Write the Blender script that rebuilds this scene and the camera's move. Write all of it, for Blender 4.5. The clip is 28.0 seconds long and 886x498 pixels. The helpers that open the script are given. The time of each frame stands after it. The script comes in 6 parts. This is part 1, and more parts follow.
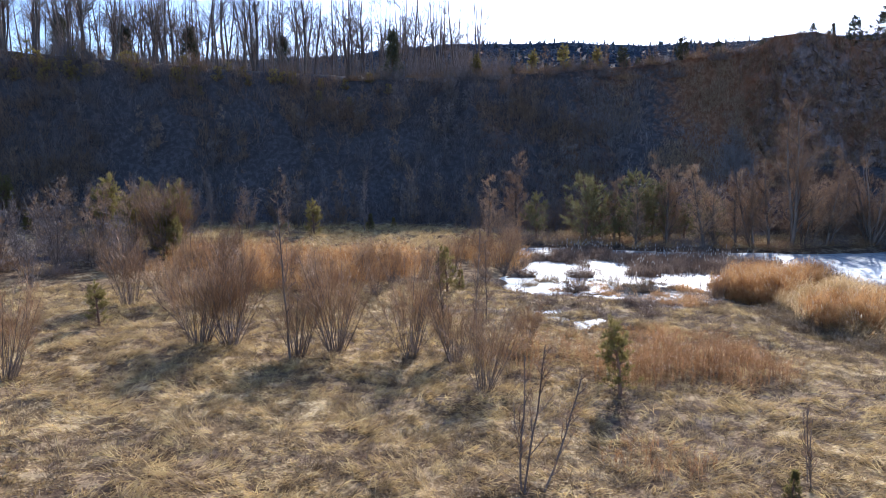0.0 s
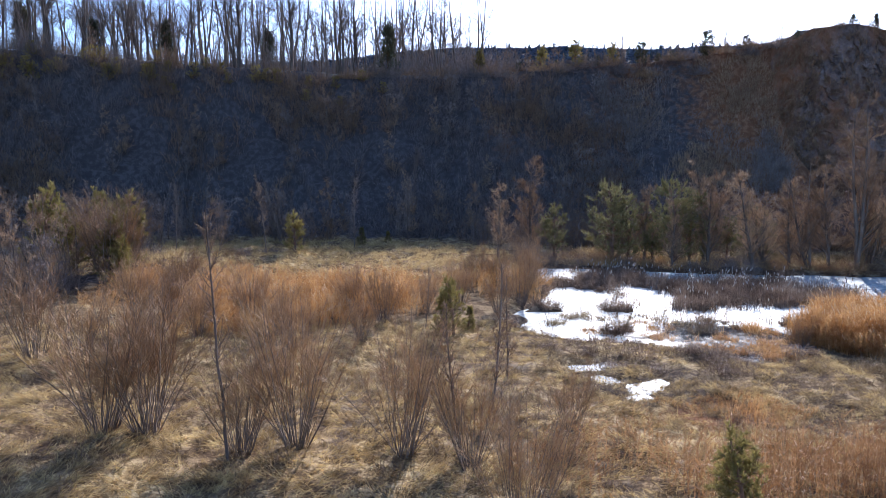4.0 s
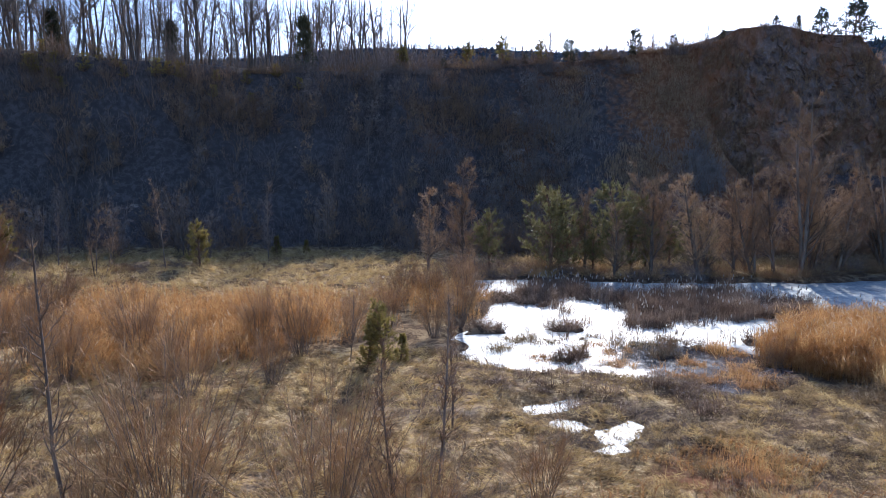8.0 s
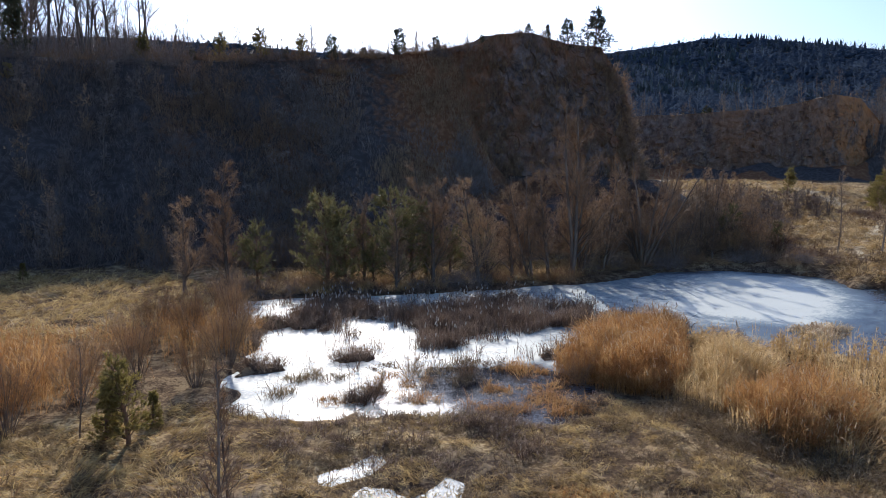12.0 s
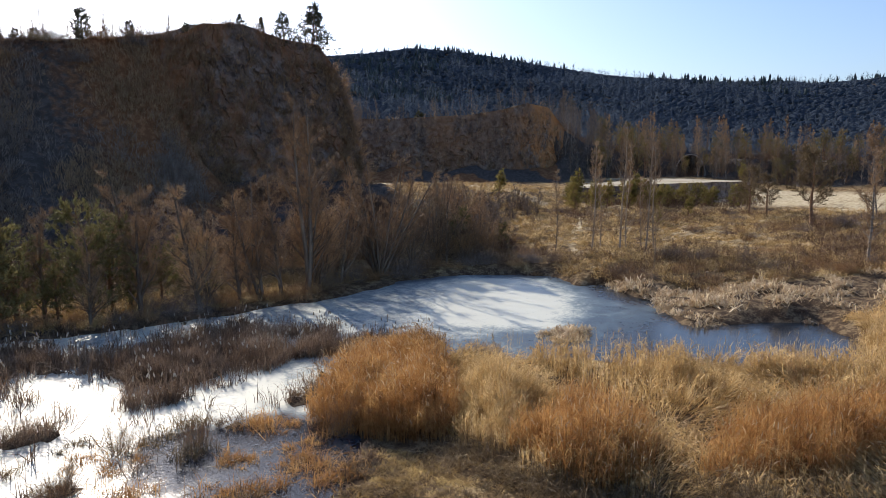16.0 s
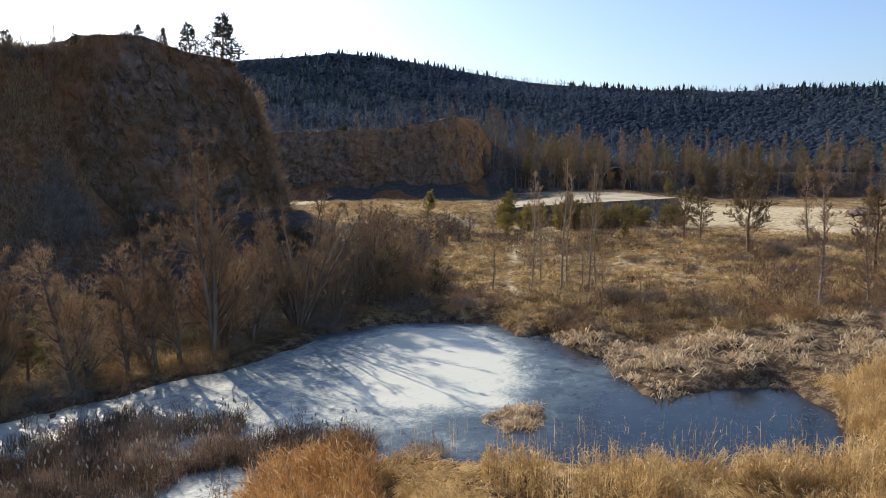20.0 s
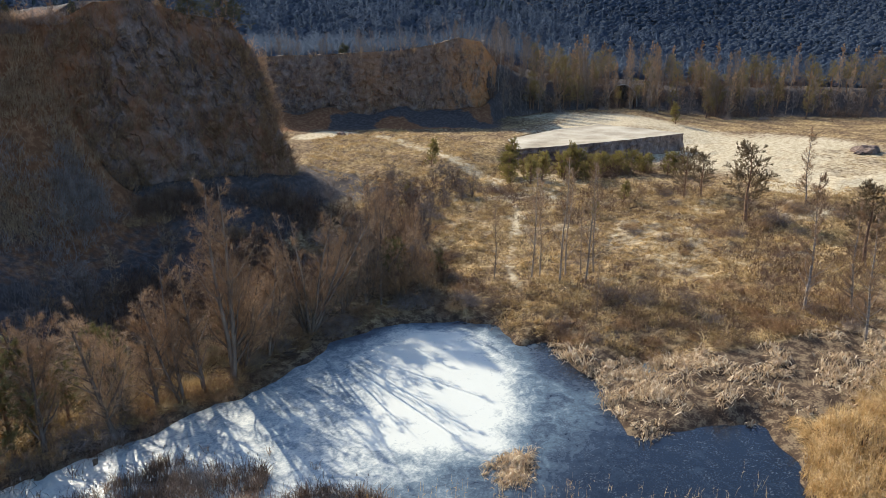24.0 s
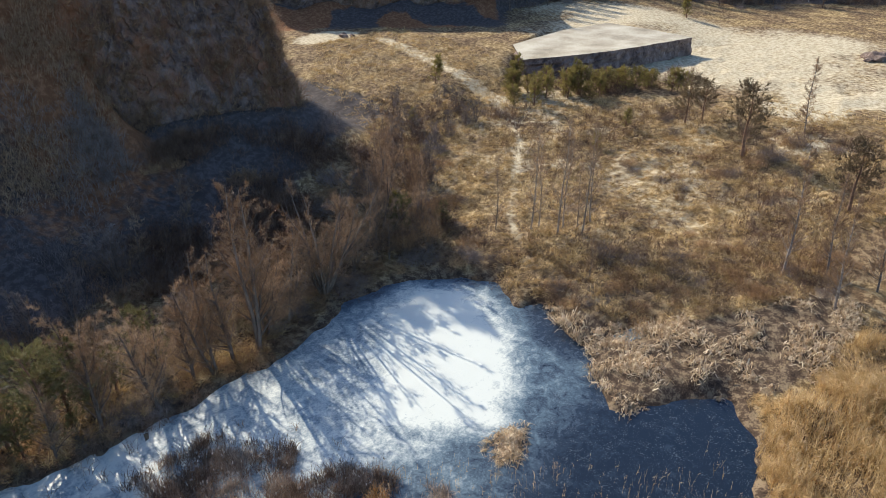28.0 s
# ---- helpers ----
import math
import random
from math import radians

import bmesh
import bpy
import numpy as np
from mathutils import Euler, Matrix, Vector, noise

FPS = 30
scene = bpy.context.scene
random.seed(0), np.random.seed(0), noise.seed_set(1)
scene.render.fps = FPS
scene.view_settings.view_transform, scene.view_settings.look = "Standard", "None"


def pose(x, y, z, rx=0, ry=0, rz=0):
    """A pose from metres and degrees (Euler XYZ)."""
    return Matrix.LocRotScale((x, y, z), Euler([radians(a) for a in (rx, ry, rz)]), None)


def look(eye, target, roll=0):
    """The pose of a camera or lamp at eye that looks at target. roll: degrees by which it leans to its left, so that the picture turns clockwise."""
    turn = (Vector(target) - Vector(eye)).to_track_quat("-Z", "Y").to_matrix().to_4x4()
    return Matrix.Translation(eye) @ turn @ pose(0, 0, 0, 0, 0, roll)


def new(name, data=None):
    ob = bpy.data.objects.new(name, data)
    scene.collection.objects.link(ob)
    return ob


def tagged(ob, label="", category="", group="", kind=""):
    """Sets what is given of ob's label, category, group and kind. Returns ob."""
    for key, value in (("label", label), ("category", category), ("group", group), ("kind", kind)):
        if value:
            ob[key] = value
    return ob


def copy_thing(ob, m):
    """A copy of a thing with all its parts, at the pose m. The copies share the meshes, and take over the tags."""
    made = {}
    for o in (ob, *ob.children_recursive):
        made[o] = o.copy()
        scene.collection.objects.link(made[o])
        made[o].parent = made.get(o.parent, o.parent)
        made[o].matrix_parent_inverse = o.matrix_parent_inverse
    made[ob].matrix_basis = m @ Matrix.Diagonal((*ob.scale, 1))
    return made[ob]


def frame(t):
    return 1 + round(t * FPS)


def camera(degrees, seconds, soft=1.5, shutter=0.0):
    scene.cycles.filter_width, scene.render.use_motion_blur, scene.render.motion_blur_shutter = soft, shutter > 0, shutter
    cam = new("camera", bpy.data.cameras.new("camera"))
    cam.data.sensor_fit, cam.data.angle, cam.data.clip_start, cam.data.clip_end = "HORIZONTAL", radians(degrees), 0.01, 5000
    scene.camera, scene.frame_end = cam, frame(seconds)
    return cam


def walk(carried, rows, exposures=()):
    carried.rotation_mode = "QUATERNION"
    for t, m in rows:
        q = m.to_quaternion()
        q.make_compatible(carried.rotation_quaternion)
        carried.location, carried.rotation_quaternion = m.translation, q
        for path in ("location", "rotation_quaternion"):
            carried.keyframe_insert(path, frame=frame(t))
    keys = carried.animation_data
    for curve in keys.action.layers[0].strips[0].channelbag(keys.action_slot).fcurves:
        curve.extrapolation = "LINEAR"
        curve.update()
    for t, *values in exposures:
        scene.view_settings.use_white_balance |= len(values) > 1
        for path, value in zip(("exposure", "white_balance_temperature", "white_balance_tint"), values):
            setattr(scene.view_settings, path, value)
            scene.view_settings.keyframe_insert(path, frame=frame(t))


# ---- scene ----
cam = camera(64.5, 28.0, soft=0.6)
PATH = [
    (0, 0.017, -0.063, 7.128, 81.923, 0.007, 0.062),
    (0.5, -0.014, 0.839, 7.132, 81.959, 0.03, 0.046),
    (1, -0.051, 1.934, 7.126, 82.025, 0.033, 0.03),
    (1.5, -0.082, 2.969, 7.114, 82.083, 0.027, 0.014),
    (2, -0.128, 4.078, 7.099, 82.151, 0.021, -0.013),
    (2.5, -0.166, 5.049, 7.078, 82.199, 0.046, -0.029),
    (3, -0.214, 6.031, 7.06, 82.268, 0.024, -0.064),
    (3.5, -0.242, 6.836, 7.074, 82.308, 0.024, -0.089),
    (5.5, -0.293, 9.32, 7.073, 82.397, 0.035, -0.829),
    (6, -0.315, 9.829, 7.056, 82.402, 0.042, -1.785),
    (6.5, -0.343, 10.275, 7.05, 82.426, 0.022, -2.801),
    (7, -0.365, 10.762, 7.047, 82.457, 0.023, -4.157),
    (7.5, -0.372, 11.2, 7.061, 82.444, 0.023, -5.485),
    (8, -0.408, 11.701, 7.072, 82.439, 0.039, -6.517),
    (8.5, -0.371, 12.131, 7.076, 82.45, 0.07, -7.053),
    (9, -0.328, 12.569, 7.105, 82.419, 0.078, -9.154),
    (9.5, -0.313, 13.01, 7.134, 82.407, 0.074, -11.787),
    (10, -0.276, 13.509, 7.152, 82.433, 0.019, -14.675),
    (10.5, -0.229, 13.979, 7.176, 82.446, 0.004, -17.339),
    (11, -0.169, 14.501, 7.216, 82.434, 0.009, -20.231),
    (11.5, -0.098, 15.003, 7.238, 82.442, -0.007, -22.873),
    (12, -0.007, 15.552, 7.236, 82.47, -0.013, -25.743),
    (12.5, 0.102, 16.036, 7.233, 82.495, -0.026, -28.387),
    (14.5, 0.882, 17.959, 7.178, 82.635, -0.048, -39.345),
    (15, 1.173, 18.454, 7.194, 82.654, -0.028, -42.223),
    (15.5, 1.485, 18.915, 7.201, 82.712, 0.013, -44.9),
    (16, 1.815, 19.396, 7.227, 82.739, 0.014, -48.575),
    (16.5, 2.149, 19.854, 7.245, 82.764, -0.014, -51.844),
    (17, 2.663, 20.275, 7.243, 82.806, 0.048, -52.331),
    (17.5, 3.071, 20.709, 7.27, 82.855, 0.039, -55.258),
    (18, 3.594, 21.114, 7.313, 82.872, 0.09, -55.265),
    (18.5, 4.087, 21.466, 7.364, 82.897, 0.09, -55.241),
    (19, 4.628, 21.827, 7.428, 82.951, 0.108, -55.224),
    (19.5, 4.946, 22.013, 7.455, 83.115, 0.077, -55.197),
    (19.65, 4.873, 21.913, 7.554, 83.05, 0.09, -54.76),
    (20, 5.26, 22.521, 9.015, 83.07, 0.12, -54.69),
    (20.5, 5.253, 22.521, 9.834, 83.14, 0.15, -54.7),
    (21.3, 5.22, 22.487, 11.307, 82.574, 0.082, -54.624),
    (22.5, 5.17, 22.437, 13.517, 78.79, -0.02, -54.51),
    (23, 5.149, 22.432, 14.439, 77, -0.07, -54.49),
    (23.5, 5.131, 22.45, 15.281, 75.4, -0.09, -54.44),
    (24, 5.095, 22.465, 16.196, 73.64, -0.14, -54.39),
    (24.5, 5.048, 22.488, 17.05, 72.03, -0.17, -54.36),
    (25, 4.99, 22.51, 17.989, 70.27, -0.15, -54.31),
    (25.5, 4.936, 22.512, 18.85, 68.65, -0.16, -54.28),
    (26, 4.9, 22.508, 19.785, 66.88, -0.18, -54.24),
    (26.5, 4.882, 22.506, 20.647, 65.24, -0.19, -54.21),
    (27, 4.882, 22.504, 21.561, 63.48, -0.19, -54.17),
    (27.5, 4.918, 22.54, 22.319, 62.34, -0.23, -54.15),
    (28, 4.911, 22.524, 22.908, 62.36, -0.26, -54.13),
]
EXPOSURES = [(0.0, 0.8, 5050, 19), (6.0, 0.78, 5050, 19), (8.0, 0.58, 5100, 18), (12.0, 0.12, 5350, 16), (15.0, 0.22, 5850, 15), (20.0, 0.3, 6050, 13), (23.0, 0.66, 5900, 12), (28.0, 0.64, 5700, 12)]
walk(cam, [(t, pose(x, y, z, rx, ry, rz)) for t, x, y, z, rx, ry, rz in PATH], EXPOSURES)

# ---- world and sun ----
SUN_AZ, SUN_EL = 18.5, 31.0
world = bpy.data.worlds.new("sky")
scene.world = world
world.use_nodes = True
wn = world.node_tree.nodes
sky = wn.new("ShaderNodeTexSky")
sky.sky_type, sky.sun_disc = "NISHITA", False
sky.sun_elevation, sky.sun_rotation = radians(SUN_EL), radians(SUN_AZ)
sky.air_density, sky.dust_density, sky.ozone_density = 1.0, 1.6, 3.4
wn["Background"].inputs["Strength"].default_value = 0.135
world.node_tree.links.new(sky.outputs["Color"], wn["Background"].inputs["Color"])
sun_data = bpy.data.lights.new("sun", "SUN")
sun_data.energy, sun_data.angle, sun_data.color = 5.0, radians(0.53), (1.0, 0.865, 0.655)
sun = new("sun", sun_data)
s_az, s_el = radians(SUN_AZ), radians(SUN_EL)
SUN_DIR = Vector((math.sin(s_az) * math.cos(s_el), math.cos(s_az) * math.cos(s_el), math.sin(s_el)))
sun.matrix_world = look((20, 40, 60), Vector((20, 40, 60)) - SUN_DIR)


# ---- materials ----
def material(name, colours, scale=4.0, rough=0.85, bump=0.3, fine=40.0, spread=0.12, trans=0.0, per_object=0.25, island=False, stretch=(1, 1, 1), spec=0.3):
    """A worn natural surface: a two-scale noise picks among the colours, a finer one gives relief."""
    m = bpy.data.materials.new(name)
    m.use_nodes = True
    n, l = m.node_tree.nodes, m.node_tree.links
    b = n["Principled BSDF"]
    co = n.new("ShaderNodeTexCoord")
    mp = n.new("ShaderNodeMapping")
    mp.inputs["Scale"].default_value = stretch
    l.new(co.outputs["Object"], mp.inputs["Vector"])
    big = n.new("ShaderNodeTexNoise")
    big.inputs["Scale"].default_value, big.inputs["Detail"].default_value = scale, 6.0
    small = n.new("ShaderNodeTexNoise")
    small.inputs["Scale"].default_value, small.inputs["Detail"].default_value = fine, 4.0
    for t in (big, small):
        l.new(mp.outputs["Vector"], t.inputs["Vector"])
    mix = n.new("ShaderNodeMath")
    mix.operation = "MULTIPLY_ADD"
    l.new(small.outputs["Fac"], mix.inputs[0])
    mix.inputs[1].default_value = 0.35
    l.new(big.outputs["Fac"], mix.inputs[2])
    add = n.new("ShaderNodeMath")
    add.operation = "MULTIPLY_ADD"
    if island:
        geo = n.new("ShaderNodeNewGeometry")
        l.new(geo.outputs["Random Per Island"], add.inputs[0])
    else:
        info = n.new("ShaderNodeObjectInfo")
        l.new(info.outputs["Random"], add.inputs[0])
    add.inputs[1].default_value = per_object
    l.new(mix.outputs[0], add.inputs[2])
    ramp = n.new("ShaderNodeValToRGB")
    e = ramp.color_ramp.elements
    lo, hi = 0.48, 0.86 + per_object
    for i, c in enumerate(colours):
        p = lo + (hi - lo) * i / max(1, len(colours) - 1)
        el = e[i] if i < 2 else e.new(p)
        el.position, el.color = p, (*c, 1)
    l.new(add.outputs[0], ramp.inputs["Fac"])
    l.new(ramp.outputs["Color"], b.inputs["Base Color"])
    b.inputs["Roughness"].default_value = rough
    b.inputs["Specular IOR Level"].default_value = spec
    if bump:
        bp = n.new("ShaderNodeBump")
        bp.inputs["Strength"].default_value, bp.inputs["Distance"].default_value = bump, spread
        l.new(mix.outputs[0], bp.inputs["Height"])
        l.new(bp.outputs["Normal"], b.inputs["Normal"])
    if trans:
        tr = n.new("ShaderNodeBsdfTranslucent")
        ms = n.new("ShaderNodeMixShader")
        ms.inputs["Fac"].default_value = trans
        l.new(ramp.outputs["Color"], tr.inputs["Color"])
        l.new(b.outputs["BSDF"], ms.inputs[1])
        l.new(tr.outputs["BSDF"], ms.inputs[2])
        l.new(ms.outputs["Shader"], n["Material Output"].inputs["Surface"])
    return m


BARK = material("bark_grey_brown", [(0.085, 0.062, 0.045), (0.17, 0.128, 0.092), (0.27, 0.21, 0.15)], 3, 0.9, 0.5, 30, 0.02, stretch=(1, 1, 0.25))
BARK_POPLAR = material("bark_poplar", [(0.13, 0.1, 0.07), (0.27, 0.21, 0.145), (0.42, 0.34, 0.24)], 3, 0.9, 0.5, 30, 0.02, stretch=(1, 1, 0.25))
BARK_PALE = material("bark_birch", [(0.08, 0.062, 0.048), (0.22, 0.18, 0.135), (0.36, 0.31, 0.25)], 2.5, 0.8, 0.3, 18, 0.01, stretch=(0.6, 0.6, 2.5))
BARK_PINE = material("bark_pine", [(0.09, 0.055, 0.035), (0.2, 0.12, 0.07), (0.3, 0.18, 0.1)], 3, 0.9, 0.5, 30, 0.02)
TWIG = material("twig_brown", [(0.155, 0.092, 0.047), (0.305, 0.193, 0.103), (0.46, 0.31, 0.17)], 2, 0.7, 0, 20, trans=0.15, per_object=0.3)
TWIG_RED = material("twig_willow_red", [(0.18, 0.098, 0.042), (0.335, 0.198, 0.086), (0.49, 0.31, 0.142)], 1.5, 0.6, 0, 20, per_object=0.3)
TWIG_GREY = material("twig_grey", [(0.115, 0.09, 0.07), (0.215, 0.168, 0.132), (0.335, 0.27, 0.215)], 2, 0.8, 0, 20)
NEEDLE_DARK = material("needles_spruce", [(0.04, 0.042, 0.022), (0.09, 0.09, 0.045), (0.16, 0.15, 0.075)], 1.2, 0.6, 0, 20, trans=0.2, per_object=0.2)
NEEDLE = material("needles_pine", [(0.085, 0.08, 0.032), (0.19, 0.17, 0.066), (0.31, 0.265, 0.11)], 1.2, 0.6, 0, 20, trans=0.3, per_object=0.2)
NEEDLE_OLIVE = material("needles_olive", [(0.10, 0.088, 0.026), (0.24, 0.195, 0.056), (0.40, 0.32, 0.10)], 1.2, 0.6, 0, 20, trans=0.5, per_object=0.2)
REED = material("reed_stalk", [(0.18, 0.082, 0.028), (0.44, 0.235, 0.08), (0.68, 0.44, 0.18)], 1.3, 0.55, 0, 9, trans=0.5, island=True, per_object=0.2)
REED_RUST = material("reed_rust", [(0.12, 0.055, 0.022), (0.30, 0.155, 0.06), (0.50, 0.30, 0.13)], 1.3, 0.55, 0, 9, trans=0.4, island=True, per_object=0.2)
REED_GOLD = material("reed_straw", [(0.25, 0.15, 0.057), (0.53, 0.37, 0.16), (0.81, 0.62, 0.33)], 1.4, 0.5, 0, 9, trans=0.5, island=True, per_object=0.2)
PLUME = material("reed_plume", [(0.30, 0.2, 0.11), (0.5, 0.37, 0.22), (0.62, 0.5, 0.33)], 1, 0.9, 0, 9, trans=0.5, island=True)
CATTAIL_GREY = material("cattail_weathered", [(0.1, 0.075, 0.055), (0.27, 0.205, 0.15), (0.48, 0.385, 0.29)], 0.8, 0.7, 0, 9, trans=0.25, island=True, per_object=0.35)
CATTAIL = material("cattail_leaf", [(0.058, 0.038, 0.026), (0.175, 0.117, 0.076), (0.355, 0.255, 0.172)], 0.8, 0.7, 0, 9, trans=0.25, island=True, per_object=0.35)
FLUFF = material("cattail_fluff", [(0.34, 0.29, 0.22), (0.5, 0.45, 0.37), (0.66, 0.61, 0.52)], 3, 0.95, 0, 9, trans=0.4, island=True)
SEDGE = material("sedge_pale", [(0.16, 0.10, 0.05), (0.56, 0.42, 0.25), (0.88, 0.75, 0.52)], 2.5, 0.6, 0, 9, trans=0.3, island=True, per_object=0.22)
GRASS = material("grass_straw", [(0.16, 0.10, 0.04), (0.46, 0.325, 0.135), (0.84, 0.655, 0.28)], 2.2, 0.6, 0, 9, trans=0.4, island=True, per_object=0.10)
GRASS_PALE = material("grass_bleached", [(0.13, 0.075, 0.028), (0.45, 0.305, 0.122), (0.85, 0.65, 0.32)], 1.3, 0.6, 0, 7, trans=0.25, island=True, per_object=0.2)
GRASS_BROWN = material("grass_brown", [(0.09, 0.06, 0.035), (0.2, 0.14, 0.075), (0.34, 0.25, 0.13)], 0.35, 0.7, 0, 6, trans=0.25, island=True, per_object=0.4)
# Far canopy and conifers: distance haze is mixed into the colour as slate blue.
FOREST_HAZE = material("far_canopy_haze", [(0.068, 0.088, 0.12), (0.085, 0.109, 0.143), (0.105, 0.13, 0.166)], 0.03, 1.0, 0, 0.25, island=True, per_object=0.08, trans=0.5, spec=0.0)
CONIFER_HAZE = material("far_conifer", [(0.05, 0.064, 0.068), (0.07, 0.087, 0.088), (0.095, 0.112, 0.11)], 0.03, 0.95, 0, 0.6, island=True, per_object=0.12, spec=0.05)
CONCRETE = material("old_concrete", [(0.16, 0.14, 0.12), (0.28, 0.25, 0.22), (0.36, 0.33, 0.29)], 1.2, 0.9, 0.4, 12, 0.03)
BRAMBLE = material("bramble_stem", [(0.075, 0.042, 0.026), (0.165, 0.098, 0.056), (0.28, 0.18, 0.105)], 1, 0.75, 0, 9, island=True, per_object=0.3)
# Near-black lining and end: the tunnel's inner shade is put into the colour.
TUNNEL_SHADE = material("tunnel_lining", [(0.02, 0.018, 0.016), (0.04, 0.036, 0.03)], 1, 0.95, 0.3, 10, 0.03)


def ground_material():
    """Matted dry grass, leaf litter, mud, chalky sand and red-brown earth, mixed by the cover painted on the sheet."""
    m = bpy.data.materials.new("ground_cover")
    m.use_nodes = True
    n, l = m.node_tree.nodes, m.node_tree.links
    b = n["Principled BSDF"]
    co = n.new("ShaderNodeTexCoord")

    def tex(scale, detail=6.0, distort=0.0):
        t = n.new("ShaderNodeTexNoise")
        t.inputs["Scale"].default_value, t.inputs["Detail"].default_value, t.inputs["Distortion"].default_value = scale, detail, distort
        l.new(co.outputs["Object"], t.inputs["Vector"])
        return t.outputs["Fac"]

    def ramp(fac, stops):
        r = n.new("ShaderNodeValToRGB")
        for i, (p, c) in enumerate(stops):
            el = r.color_ramp.elements[i] if i < 2 else r.color_ramp.elements.new(p)
            el.position, el.color = p, (*c, 1)
        l.new(fac, r.inputs["Fac"])
        return r.outputs["Color"]

    def mix(fac, a, c):
        x = n.new("ShaderNodeMix")
        x.data_type = "RGBA"
        l.new(fac, x.inputs["Factor"])
        l.new(a, x.inputs["A"])
        l.new(c, x.inputs["B"])
        return x.outputs["Result"]

    def cover(name, soft=0.35):
        a = n.new("ShaderNodeAttribute")
        a.attribute_name = name
        t = tex(1.7, 5)
        s = n.new("ShaderNodeMath")
        s.operation = "MULTIPLY_ADD"
        l.new(t, s.inputs[0])
        s.inputs[1].default_value = 0.9
        l.new(a.outputs["Fac"], s.inputs[2])
        r = n.new("ShaderNodeMapRange")
        r.inputs["From Min"].default_value, r.inputs["From Max"].default_value = 0.95 - soft / 2, 0.95 + soft / 2
        l.new(s.outputs[0], r.inputs["Value"])
        return r.outputs["Result"]

    mid, fine, wide = tex(2.2, 8), tex(11, 6, 0.6), tex(0.25, 4)
    sm = n.new("ShaderNodeMath")
    sm.operation = "MULTIPLY_ADD"
    l.new(fine, sm.inputs[0])
    sm.inputs[1].default_value = 0.8
    l.new(mid, sm.inputs[2])
    grass = ramp(sm.outputs[0], [(0.62, (0.075, 0.05, 0.026)), (0.85, (0.20, 0.135, 0.06)), (1.0, (0.34, 0.24, 0.11)), (1.15, (0.48, 0.36, 0.18))])
    brown = ramp(sm.outputs[0], [(0.62, (0.045, 0.028, 0.017)), (0.9, (0.13, 0.085, 0.045)), (1.12, (0.27, 0.19, 0.1))])
    col = mix(ramp(wide, [(0.40, (0, 0, 0)), (0.55, (1, 1, 1))]), grass, brown)
    litter = ramp(sm.outputs[0], [(0.4, (0.045, 0.038, 0.033)), (0.9, (0.075, 0.063, 0.054)), (1.4, (0.115, 0.097, 0.083))])
    sand = ramp(sm.outputs[0], [(0.6, (0.25, 0.185, 0.10)), (0.85, (0.44, 0.36, 0.22)), (1.1, (0.58, 0.50, 0.33))])
    earth = ramp(sm.outputs[0], [(0.4, (0.11, 0.05, 0.024)), (0.9, (0.19, 0.09, 0.04)), (1.4, (0.28, 0.145, 0.07))])
    mud = ramp(sm.outputs[0], [(0.62, (0.03, 0.022, 0.016)), (0.9, (0.09, 0.062, 0.04)), (1.12, (0.2, 0.15, 0.09))])
    for name, c in (("litter", litter), ("earth", earth), ("mud", mud), ("sand", sand)):
        col = mix(cover(name), col, c)
    l.new(col, b.inputs["Base Color"])
    b.inputs["Roughness"].default_value = 0.95
    b.inputs["Specular IOR Level"].default_value = 0.05
    bp = n.new("ShaderNodeBump")
    bp.inputs["Strength"].default_value, bp.inputs["Distance"].default_value = 0.6, 0.10
    l.new(sm.outputs[0], bp.inputs["Height"])
    l.new(bp.outputs["Normal"], b.inputs["Normal"])
    return m


